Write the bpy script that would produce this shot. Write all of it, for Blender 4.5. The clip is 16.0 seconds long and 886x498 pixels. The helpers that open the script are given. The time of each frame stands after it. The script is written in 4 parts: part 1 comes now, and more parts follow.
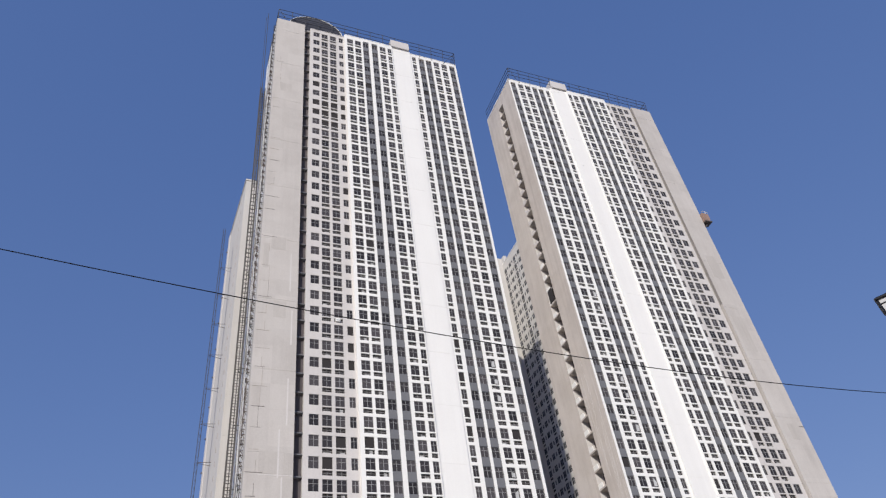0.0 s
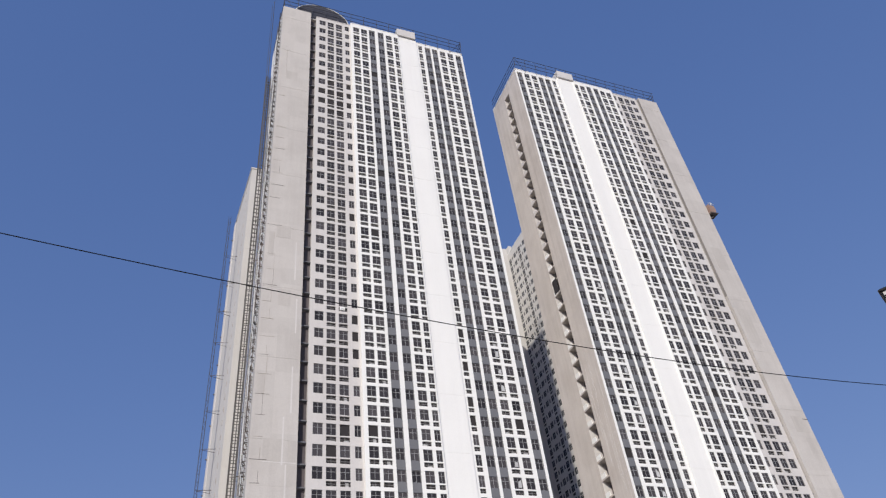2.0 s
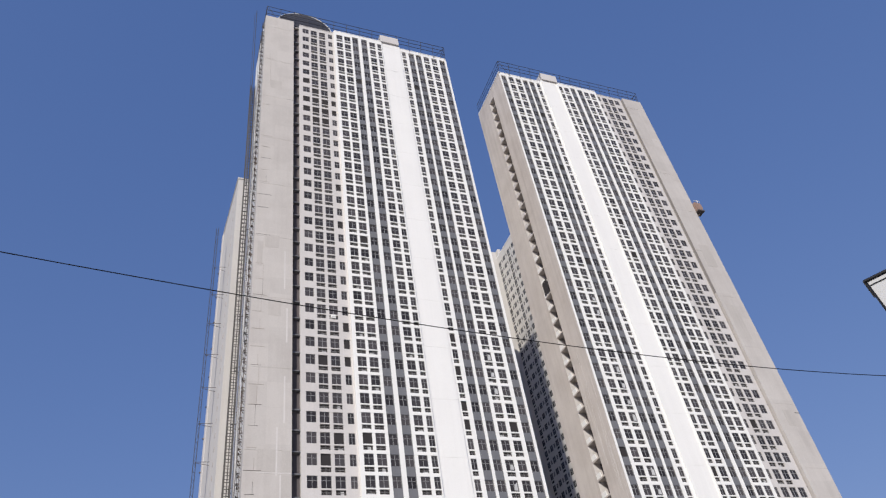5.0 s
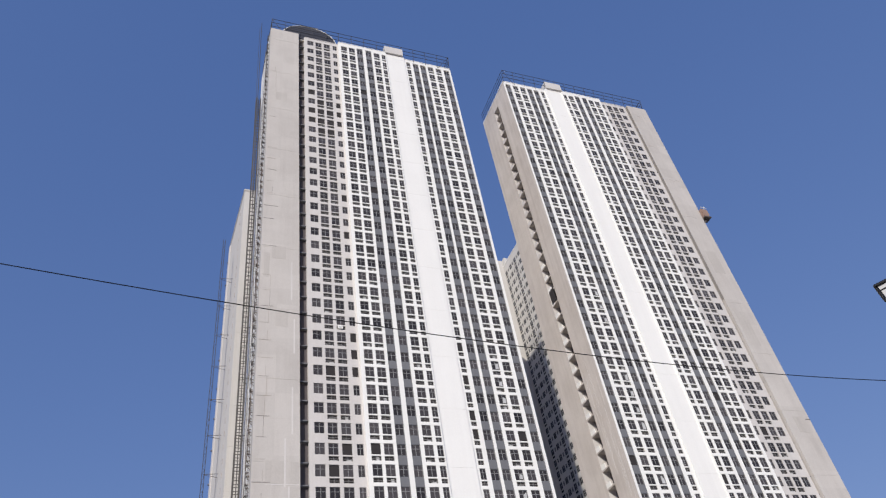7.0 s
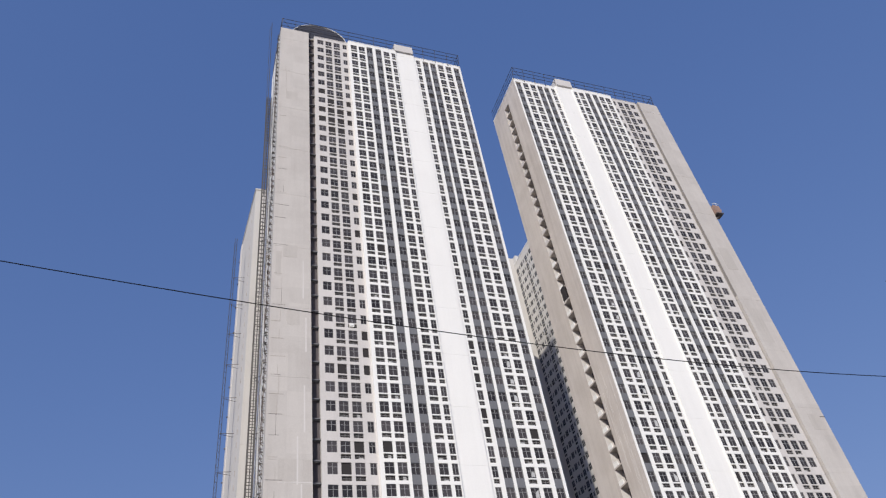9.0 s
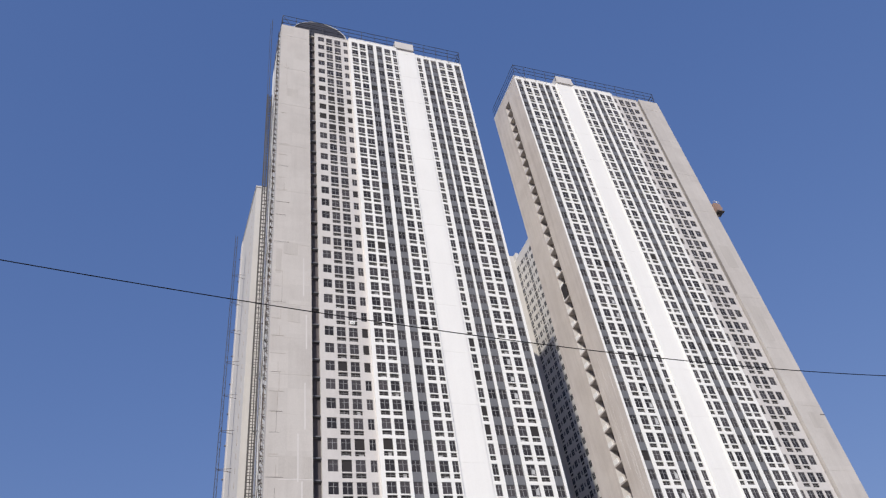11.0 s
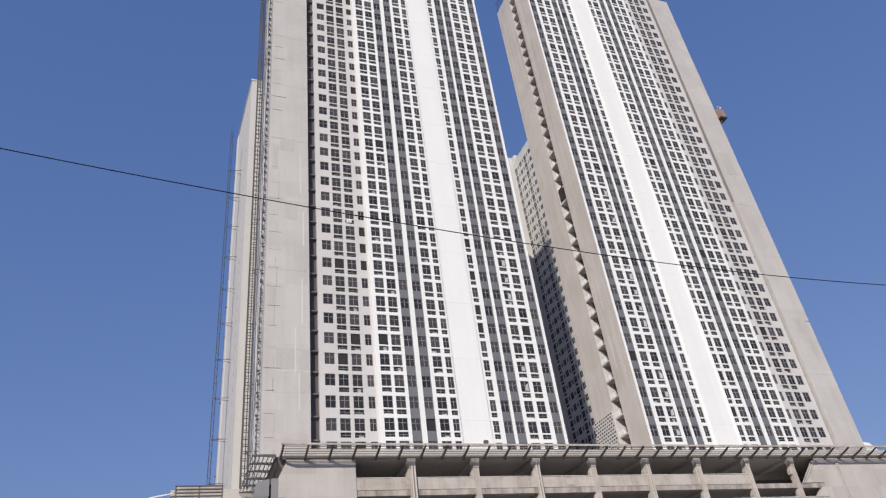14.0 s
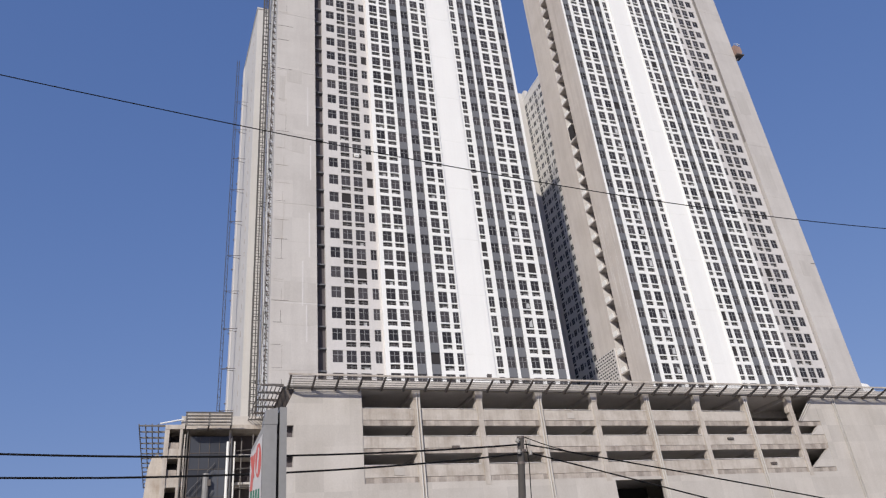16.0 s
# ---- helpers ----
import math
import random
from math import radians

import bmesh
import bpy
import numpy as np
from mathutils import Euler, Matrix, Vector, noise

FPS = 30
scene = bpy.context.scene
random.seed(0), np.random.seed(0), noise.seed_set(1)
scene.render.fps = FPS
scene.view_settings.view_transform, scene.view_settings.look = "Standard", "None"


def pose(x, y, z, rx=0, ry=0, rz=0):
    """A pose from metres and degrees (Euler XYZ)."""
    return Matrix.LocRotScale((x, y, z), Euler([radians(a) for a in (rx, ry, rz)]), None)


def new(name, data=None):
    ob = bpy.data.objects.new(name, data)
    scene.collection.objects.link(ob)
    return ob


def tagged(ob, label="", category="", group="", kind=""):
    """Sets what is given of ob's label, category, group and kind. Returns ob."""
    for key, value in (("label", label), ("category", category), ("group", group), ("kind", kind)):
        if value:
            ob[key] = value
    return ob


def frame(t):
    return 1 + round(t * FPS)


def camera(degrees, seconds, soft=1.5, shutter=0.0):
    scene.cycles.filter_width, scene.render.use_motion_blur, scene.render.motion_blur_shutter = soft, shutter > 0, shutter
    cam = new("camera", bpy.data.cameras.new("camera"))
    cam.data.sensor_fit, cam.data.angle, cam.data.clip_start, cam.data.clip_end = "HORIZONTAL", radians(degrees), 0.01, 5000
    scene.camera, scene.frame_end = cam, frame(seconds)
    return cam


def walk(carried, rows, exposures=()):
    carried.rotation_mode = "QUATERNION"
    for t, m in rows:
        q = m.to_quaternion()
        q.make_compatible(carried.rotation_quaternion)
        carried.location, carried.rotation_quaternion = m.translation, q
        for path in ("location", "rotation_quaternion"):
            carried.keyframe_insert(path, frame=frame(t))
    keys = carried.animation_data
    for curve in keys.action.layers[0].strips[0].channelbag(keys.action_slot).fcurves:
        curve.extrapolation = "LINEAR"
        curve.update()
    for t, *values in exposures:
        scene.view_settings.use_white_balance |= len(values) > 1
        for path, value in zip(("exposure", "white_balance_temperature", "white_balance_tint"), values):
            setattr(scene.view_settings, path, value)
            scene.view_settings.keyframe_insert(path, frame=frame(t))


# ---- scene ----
LENS = 63.3
cam = camera(LENS, 16.0, soft=1.25)
walk(cam, [
    (0.0, pose(-0.010, 0, 1.649, 131.666, 6.444, -20.036)),
    (0.5, pose(-0.004, 0, 1.653, 131.755, 6.400, -19.965)),
    (1.0, pose(0.001, 0, 1.645, 131.807, 6.049, -20.078)),
    (1.5, pose(0.007, 0, 1.651, 131.459, 5.954, -20.153)),
    (2.0, pose(0.007, 0, 1.627, 130.863, 5.865, -20.023)),
    (2.5, pose(-0.012, 0, 1.605, 131.480, 5.941, -20.086)),
    (3.0, pose(-0.004, 0, 1.570, 131.357, 5.910, -20.748)),
    (5.5, pose(0.013, 0, 1.601, 131.459, 7.817, -19.413)),
    (6.0, pose(0.000, 0, 1.582, 132.132, 7.470, -19.662)),
    (6.5, pose(-0.010, 0, 1.592, 132.447, 7.711, -19.184)),
    (7.0, pose(-0.015, 0, 1.589, 132.150, 7.783, -18.804)),
    (7.5, pose(-0.007, 0, 1.599, 131.581, 7.726, -18.813)),
    (8.0, pose(0.009, 0, 1.598, 132.252, 7.712, -18.600)),
    (8.5, pose(0.018, 0, 1.589, 132.192, 7.691, -18.344)),
    (9.0, pose(0.017, 0, 1.580, 132.106, 7.420, -17.943)),
    (11.5, pose(0.010, 0, 1.626, 131.724, 7.310, -17.989)),
    (12.0, pose(-0.005, 0, 1.591, 131.012, 7.459, -18.246)),
    (12.5, pose(-0.008, 0, 1.585, 129.692, 7.292, -18.373)),
    (13.0, pose(-0.005, 0, 1.580, 127.773, 7.004, -18.860)),
    (13.5, pose(0.001, 0, 1.579, 125.482, 6.433, -18.932)),
    (14.0, pose(-0.031, 0, 1.584, 123.862, 6.414, -19.020)),
    (14.5, pose(-0.060, 0, 1.574, 121.748, 6.123, -19.120)),
    (15.0, pose(-0.063, 0, 1.580, 120.972, 6.052, -19.805)),
    (15.5, pose(-0.057, 0, 1.582, 120.474, 5.733, -19.215)),
    (16.0, pose(-0.058, 0, 1.590, 118.777, 5.299, -19.073)),
], exposures=[(0.0, 0.0), (16.0, 0.0)])

# ---- sky and sun ----
SUN_WAY = Vector((40.5, 54.9, -34.5)).normalized()      # from the left and behind the camera
world = bpy.data.worlds.new("sky")
scene.world = world
world.use_nodes = True
wn = world.node_tree
sky = wn.nodes.new("ShaderNodeTexSky")
sky.sky_type = 'NISHITA'
sky.sun_disc = False
sky.sun_elevation = math.asin(-SUN_WAY.z)
sky.sun_rotation = math.atan2(-SUN_WAY.x, -SUN_WAY.y)
sky.altitude = 50
sky.air_density = 1.0
sky.dust_density = 0.6
sky.ozone_density = 4.0
split_sky = wn.nodes.new("ShaderNodeSeparateColor")      # a hazy sky: paler towards the horizon
join_sky = wn.nodes.new("ShaderNodeCombineColor")
wn.links.new(sky.outputs[0], split_sky.inputs[0])
for band, power, gain in ((0, 0.62, 1.115), (1, 0.50, 1.40), (2, 0.36, 2.66)):
    bend = wn.nodes.new("ShaderNodeMath")
    bend.operation = 'POWER'
    bend.inputs[1].default_value = power
    lift = wn.nodes.new("ShaderNodeMath")
    lift.operation = 'MULTIPLY'
    lift.inputs[1].default_value = gain
    wn.links.new(split_sky.outputs[band], bend.inputs[0])
    wn.links.new(bend.outputs[0], lift.inputs[0])
    wn.links.new(lift.outputs[0], join_sky.inputs[band])
wn.links.new(join_sky.outputs[0], wn.nodes["Background"].inputs[0])
wn.nodes["Background"].inputs[1].default_value = 0.11
sun = new("sun", bpy.data.lights.new("sun", 'SUN'))
sun.data.energy, sun.data.angle, sun.data.color = 3.55, radians(0.53), (1.0, 0.945, 0.86)
sun.matrix_world = Matrix.Translation((-60, -80, 90)) @ SUN_WAY.to_track_quat('-Z', 'Y').to_matrix().to_4x4()


# ---- materials ----
def rgb(c):
    return (c[0], c[1], c[2], 1.0)


def mat(name, colour, rough=0.7, metal=0.0, spec=0.4):
    m = bpy.data.materials.new(name)
    m.use_nodes = True
    b = m.node_tree.nodes["Principled BSDF"]
    b.inputs["Base Color"].default_value = rgb(colour)
    b.inputs["Roughness"].default_value = rough
    b.inputs["Metallic"].default_value = metal
    b.inputs["Specular IOR Level"].default_value = spec
    return m


def node(m, kind, **sets):
    n = m.node_tree.nodes.new(kind)
    for key, value in sets.items():
        n.inputs[key.replace("_", " ")].default_value = value
    return n


def worn(name, colour, stain, rough=0.8, patch=0.12, streak=0.9, grain=6.0, amount=0.5, bump=0.25, panels=None, vary=0.06, tones=(0.93, 1.04)):
    """Paint or concrete: broad stains, streaks that run down, fine grain, and relief."""
    m = mat(name, colour, rough)
    t, L = m.node_tree, m.node_tree.links
    b = t.nodes["Principled BSDF"]
    co = t.nodes.new("ShaderNodeTexCoord")
    geo = t.nodes.new("ShaderNodeNewGeometry")
    flat = t.nodes.new("ShaderNodeMapping")
    flat.inputs["Scale"].default_value = (patch, patch, patch)
    L.new(geo.outputs["Position"], flat.inputs["Vector"])
    broad = node(m, "ShaderNodeTexNoise", Scale=1.0, Detail=6.0, Roughness=0.62)
    L.new(flat.outputs[0], broad.inputs["Vector"])
    down = t.nodes.new("ShaderNodeMapping")
    down.inputs["Scale"].default_value = (streak, streak, 0.035)
    L.new(geo.outputs["Position"], down.inputs["Vector"])
    run = node(m, "ShaderNodeTexNoise", Scale=1.0, Detail=5.0, Roughness=0.7)
    L.new(down.outputs[0], run.inputs["Vector"])
    fine = node(m, "ShaderNodeTexNoise", Scale=grain, Detail=4.0, Roughness=0.6)
    L.new(geo.outputs["Position"], fine.inputs["Vector"])
    add = t.nodes.new("ShaderNodeMath")
    add.operation = 'ADD'
    L.new(broad.outputs[0], add.inputs[0])
    L.new(run.outputs[0], add.inputs[1])
    ramp = t.nodes.new("ShaderNodeMapRange")
    ramp.inputs[1].default_value, ramp.inputs[2].default_value = 0.85, 1.35
    ramp.inputs[3].default_value, ramp.inputs[4].default_value = 0.0, amount
    L.new(add.outputs[0], ramp.inputs[0])
    mix = t.nodes.new("ShaderNodeMix")
    mix.data_type = 'RGBA'
    mix.inputs[6].default_value, mix.inputs[7].default_value = rgb(colour), rgb(stain)
    L.new(ramp.outputs[0], mix.inputs[0])
    soft = t.nodes.new("ShaderNodeMapRange")
    soft.inputs[1].default_value, soft.inputs[2].default_value = 0.3, 0.7
    soft.inputs[3].default_value, soft.inputs[4].default_value = 1.0 - vary, 1.0 + 0.8 * vary
    L.new(fine.outputs[0], soft.inputs[0])
    tone = t.nodes.new("ShaderNodeMix")
    tone.data_type, tone.blend_type = 'RGBA', 'MULTIPLY'
    tone.inputs[0].default_value = 1.0
    L.new(mix.outputs[2], tone.inputs[6])
    L.new(soft.outputs[0], tone.inputs[7])
    last = tone.outputs[2]
    if panels:
        # repaired patches: each cell of the formwork has its own slight tone
        cell = t.nodes.new("ShaderNodeVectorMath")
        cell.operation = 'SNAP'
        cell.inputs[1].default_value = panels
        L.new(geo.outputs["Position"], cell.inputs[0])
        wn2 = t.nodes.new("ShaderNodeTexWhiteNoise")
        L.new(cell.outputs[0], wn2.inputs["Vector"])
        pr = t.nodes.new("ShaderNodeMapRange")
        pr.inputs[3].default_value, pr.inputs[4].default_value = tones
        L.new(wn2.outputs[0], pr.inputs[0])
        m2 = t.nodes.new("ShaderNodeMix")
        m2.data_type, m2.blend_type = 'RGBA', 'MULTIPLY'
        m2.inputs[0].default_value = 1.0
        L.new(last, m2.inputs[6])
        L.new(pr.outputs[0], m2.inputs[7])
        last = m2.outputs[2]
    L.new(last, b.inputs["Base Color"])
    bp = t.nodes.new("ShaderNodeBump")
    bp.inputs["Strength"].default_value, bp.inputs["Distance"].default_value = bump, 0.03
    L.new(fine.outputs[0], bp.inputs["Height"])
    L.new(bp.outputs[0], b.inputs["Normal"])
    return m


WHITE = worn("white_render", (0.86, 0.85, 0.815), (0.76, 0.745, 0.715), rough=0.7, amount=0.45, bump=0.05, grain=5.0, vary=0.02)
CREAM = worn("off_white_render", (0.635, 0.605, 0.58), (0.52, 0.49, 0.465), rough=0.75, amount=0.6)
CONCRETE = worn("grey_beige_concrete", (0.555, 0.522, 0.487), (0.45, 0.415, 0.385), rough=0.85, amount=0.75, patch=0.22, streak=0.6, panels=(3.1, 50.0, 3.0), tones=(0.955, 1.03))
SIDE = worn("side_render", (0.60, 0.55, 0.505), (0.44, 0.39, 0.35), rough=0.85, amount=0.85, streak=1.0, patch=0.16)
BACK = worn("rear_render", (0.60, 0.575, 0.54), (0.50, 0.475, 0.445), rough=0.85, amount=0.6)
PODIUM = worn("podium_render", (0.545, 0.505, 0.46), (0.42, 0.38, 0.335), rough=0.85, amount=0.75, streak=0.35, patch=0.3, panels=(2.9, 50.0, 2.3), tones=(0.93, 1.055))
BEAM = worn("weathered_beam", (0.545, 0.495, 0.44), (0.31, 0.255, 0.205), rough=0.88, amount=0.9, streak=0.9, patch=0.55)
DIRTY = worn("stained_slab_edge", (0.47, 0.415, 0.365), (0.25, 0.21, 0.18), rough=0.9, amount=1.0, streak=1.6, patch=1.0, panels=(0.9, 50.0, 50.0), tones=(0.80, 1.14))
GREY = worn("grey_paint", (0.155, 0.158, 0.168), (0.20, 0.20, 0.21), rough=0.6, amount=0.5)
# concrete darkened in its colour to carry the shade inside slots and recesses
SLOT = worn("shaded_recess_concrete", (0.115, 0.10, 0.104), (0.07, 0.062, 0.064), rough=0.9, amount=0.8)
DECK = worn("deck_concrete", (0.56, 0.53, 0.49), (0.42, 0.39, 0.36), rough=0.9, amount=0.8)
INNER = worn("deck_interior_concrete", (0.58, 0.545, 0.52), (0.45, 0.42, 0.40), rough=0.9, amount=0.8)
GROUND = worn("ground_dust", (0.30, 0.27, 0.23), (0.20, 0.18, 0.155), rough=0.95, amount=0.8)
FRAME = mat("window_frame_paint", (0.30, 0.295, 0.29), 0.5)
# grey for the painted shadow line at the panel's step
EDGE_SHADE = worn("panel_edge_shade", (0.27, 0.25, 0.235), (0.20, 0.185, 0.175), rough=0.9, amount=0.6)
PATCH = worn("repair_mortar", (0.515, 0.482, 0.447), (0.43, 0.40, 0.37), rough=0.9, amount=0.8)
SHEET = worn("pale_sheet", (0.55, 0.55, 0.54), (0.40, 0.40, 0.39), rough=0.5, amount=0.8)
STEEL = worn("dark_steel", (0.10, 0.095, 0.09), (0.16, 0.11, 0.085), rough=0.6, amount=0.8)
LATTICE = worn("grey_lattice_paint", (0.17, 0.157, 0.145), (0.11, 0.095, 0.082), rough=0.6, amount=0.8)
MAST = worn("mast_steel", (0.085, 0.079, 0.074), (0.06, 0.052, 0.047), rough=0.6, amount=0.9)
PIPE = worn("white_pipe", (0.57, 0.54, 0.50), (0.40, 0.365, 0.325), rough=0.5, amount=0.8)
RAIL = mat("dark_rail", (0.05, 0.05, 0.06), 0.5)
CABLE = mat("black_cable", (0.010, 0.010, 0.011), 0.9, spec=0.1)
RUST = worn("rusty_cage", (0.34, 0.23, 0.185), (0.22, 0.14, 0.11), rough=0.8, amount=0.9)
SIGNGREY = worn("sign_cladding", (0.265, 0.26, 0.255), (0.20, 0.193, 0.187), rough=0.5, amount=0.7, patch=0.8)
SIGNWHITE = worn("sign_white", (0.47, 0.45, 0.445), (0.38, 0.36, 0.355), rough=0.4, patch=1.5, amount=0.6)
SIGNRED = worn("sign_red", (0.46, 0.105, 0.09), (0.42, 0.18, 0.16), rough=0.5, patch=2.0, amount=0.7)
SIGNGREEN = mat("sign_green", (0.05, 0.16, 0.10), 0.4)
POLE = worn("weathered_pole", (0.095, 0.086, 0.078), (0.06, 0.053, 0.047), rough=0.9, amount=0.9)
CERAMIC = mat("insulator_ceramic", (0.35, 0.33, 0.30), 0.3)
LANTERN = mat("black_lantern_iron", (0.012, 0.012, 0.014), 0.4)


def glass(name, colour, rough, spread):
    m = mat(name, colour, rough, spec=0.3)
    t, L = m.node_tree, m.node_tree.links
    info = t.nodes.new("ShaderNodeObjectInfo")
    geo = t.nodes.new("ShaderNodeNewGeometry")
    s = t.nodes.new("ShaderNodeMath")
    s.operation = 'ADD'
    L.new(info.outputs["Random"], s.inputs[0])
    L.new(geo.outputs["Random Per Island"], s.inputs[1])
    w = t.nodes.new("ShaderNodeTexWhiteNoise")
    w.noise_dimensions = '1D'
    L.new(s.outputs[0], w.inputs["W"])
    r = t.nodes.new("ShaderNodeMix")
    r.data_type = 'RGBA'
    r.inputs[6].default_value = rgb([c * (1 - spread) for c in colour])
    r.inputs[7].default_value = rgb([c * (1 + spread) for c in colour])
    L.new(w.outputs[0], r.inputs[0])
    L.new(r.outputs[2], t.nodes["Principled BSDF"].inputs["Base Color"])
    return m


GLASS = glass("dark_window_glass", (0.058, 0.052, 0.053), 0.15, 0.5)
REARGLASS = glass("rear_window_glass", (0.062, 0.063, 0.07), 0.2, 0.4)
# near-black colour stands in for the unlit depth of openings and gaps
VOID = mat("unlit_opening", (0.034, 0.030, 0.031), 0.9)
BLUEGLASS = glass("blue_grey_glazing", (0.085, 0.09, 0.105), 0.3, 0.5)
FROST = mat("milky_lamp_glass", (0.56, 0.56, 0.55), 0.35)


# ---- mesh helpers ----
BOX_FACES = ((0, 3, 2, 1), (4, 5, 6, 7), (0, 1, 5, 4), (1, 2, 6, 5), (2, 3, 7, 6), (3, 0, 4, 7))


class Build:
    """Collects faces for one mesh."""

    def __init__(self):
        self.v, self.f = [], []

    def box(self, x0, x1, y0, y1, z0, z1):
        x0, x1 = min(x0, x1), max(x0, x1)
        n = len(self.v)
        self.v += [(x0, y0, z0), (x1, y0, z0), (x1, y1, z0), (x0, y1, z0), (x0, y0, z1), (x1, y0, z1), (x1, y1, z1), (x0, y1, z1)]
        self.f += [tuple(n + i for i in q) for q in BOX_FACES]
        return self

    def quad(self, a, b, c, d):
        n = len(self.v)
        self.v += [a, b, c, d]
        self.f.append((n, n + 1, n + 2, n + 3))

    def bar(self, a, b, r, sides=6):
        """A round bar from a to b."""
        a, b = Vector(a), Vector(b)
        w = (b - a).normalized()
        u = w.orthogonal().normalized()
        s = w.cross(u)
        n = len(self.v)
        for p in (a, b):
            for i in range(sides):
                k = 2 * math.pi * i / sides
                self.v.append(tuple(p + u * (r * math.cos(k)) + s * (r * math.sin(k))))
        for i in range(sides):
            j = (i + 1) % sides
            self.f.append((n + i, n + j, n + sides + j, n + sides + i))
        self.f.append(tuple(n + i for i in reversed(range(sides))))
        self.f.append(tuple(n + sides + i for i in range(sides)))
        return self

    def path(self, pts, r, sides=6):
        """One round tube through the points."""
        pts = [Vector(p) for p in pts]
        n = len(self.v)
        u = None
        for i, p in enumerate(pts):
            w = (pts[min(i + 1, len(pts) - 1)] - pts[max(i - 1, 0)]).normalized()
            u = (w.orthogonal() if u is None else u - w * u.dot(w)).normalized()
            s = w.cross(u)
            for j in range(sides):
                k = 2 * math.pi * j / sides
                self.v.append(tuple(p + u * (r * math.cos(k)) + s * (r * math.sin(k))))
        for i in range(len(pts) - 1):
            for j in range(sides):
                a, b = n + i * sides + j, n + i * sides + (j + 1) % sides
                self.f.append((a, b, b + sides, a + sides))
        self.f.append(tuple(n + j for j in reversed(range(sides))))
        self.f.append(tuple(n + (len(pts) - 1) * sides + j for j in range(sides)))
        return self

    def prism(self, pts, axis, d0, d1):
        """A polygon drawn out along an axis: 'x' takes (y, z) points, 'y' (x, z), 'z' (x, y)."""
        def at(p, d):
            return {'x': (d, p[0], p[1]), 'y': (p[0], d, p[1]), 'z': (p[0], p[1], d)}[axis]
        n, k = len(self.v), len(pts)
        self.v += [at(p, d0) for p in pts] + [at(p, d1) for p in pts]
        self.f += [tuple(range(n, n + k)), tuple(reversed(range(n + k, n + 2 * k)))]
        self.f += [(n + i, n + k + i, n + k + (i + 1) % k, n + (i + 1) % k) for i in range(k)]
        return self

    def copies(self, other, places):
        for px, py, pz in places:
            n = len(self.v)
            self.v += [(x + px, y + py, z + pz) for x, y, z in other.v]
            self.f += [tuple(i + n for i in q) for q in other.f]
        return self

    def wall(self, at, x0, x1, z0, z1, holes, depth):
        """A wall sheet that faces -y (at(u, d, z) gives the place), with true openings and their reveals."""
        xs = sorted({x0, x1, *[h[0] for h in holes], *[h[1] for h in holes]})
        zs = sorted({z0, z1, *[h[2] for h in holes], *[h[3] for h in holes]})
        ix, iz = {x: i for i, x in enumerate(xs)}, {z: i for i, z in enumerate(zs)}
        gone = np.zeros((len(xs), len(zs)), bool)
        for a, b, c, d in holes:
            gone[ix[a]:ix[b], iz[c]:iz[d]] = True
        for i in range(len(xs) - 1):
            j = 0
            while j < len(zs) - 1:
                if gone[i, j]:
                    j += 1
                    continue
                k = j
                while k < len(zs) - 1 and not gone[i, k]:
                    k += 1
                self.quad(at(xs[i], 0, zs[j]), at(xs[i + 1], 0, zs[j]), at(xs[i + 1], 0, zs[k]), at(xs[i], 0, zs[k]))
                j = k
        for a, b, c, d in holes:
            self.quad(at(a, 0, c), at(a, depth, c), at(b, depth, c), at(b, 0, c))
            self.quad(at(a, 0, d), at(b, 0, d), at(b, depth, d), at(a, depth, d))
            self.quad(at(a, 0, c), at(a, 0, d), at(a, depth, d), at(a, depth, c))
            self.quad(at(b, 0, c), at(b, depth, c), at(b, depth, d), at(b, 0, d))
        return self

    def mesh(self, name, material, smooth=False):
        me = bpy.data.meshes.new(name)
        me.from_pydata(self.v, [], self.f)
        bm = bmesh.new()
        bm.from_mesh(me)
        if len(self.f) < 4000:
            bmesh.ops.recalc_face_normals(bm, faces=bm.faces)
        bm.to_mesh(me)
        bm.free()
        me.materials.append(material)
        if smooth:
            for q in me.polygons:
                q.use_smooth = True
        return me


def thing(name, place, label, category, group="", kind=""):
    ob = new(name)
    ob.location = place
    ob.empty_display_size = 0.5
    return tagged(ob, label, category, group, kind)


def part(name, shape, material, parent, label="", smooth=False, kind=""):
    """Links a shape, given in world places, as one mesh under a thing or a part."""
    ob = new(name, shape.mesh(name, material, smooth))
    ob.parent = parent
    q = Vector((0, 0, 0))
    up = parent
    while up:
        q += Vector(up.location)
        up = up.parent
    ob.location = -q
    return tagged(ob, label, kind=kind)


def piece(name, mesh, place, parent, label=""):
    """An object of its own on a shared mesh, at a world place under a parent."""
    ob = new(name, mesh)
    ob.parent = parent
    q = Vector(place)
    up = parent
    while up:
        q -= Vector(up.location)
        up = up.parent
    ob.location = q
    return tagged(ob, label)


def single(name, shape, material, label, category, kind="", group="", smooth=False):
    return tagged(new(name, shape.mesh(name, material, smooth)), label, category, group, kind)


def wall_y(y):
    return lambda u, d, z: (u, y + d, z)


def wall_x(x):
    """A wall that faces -x: u runs along y."""
    return lambda u, d, z: (x + d, u, z)


# ---- ground ----
single("ground", Build().box(-1500, 1500, -1500, 1500, -0.5, 0.0), GROUND, "dusty grey ground round the construction site", "ground", "structure")

# ---- the two towers in front ----
EYE = 1.6
FACE = 84.1                      # the main plane of both facades
STOREY = 3.0
TOP = EYE + 140.85               # middle of the highest row of windows
FLOORS = 38
ROOF = EYE + 143.0               # top of the parapet
DECK_Z = 26.4                    # podium roof
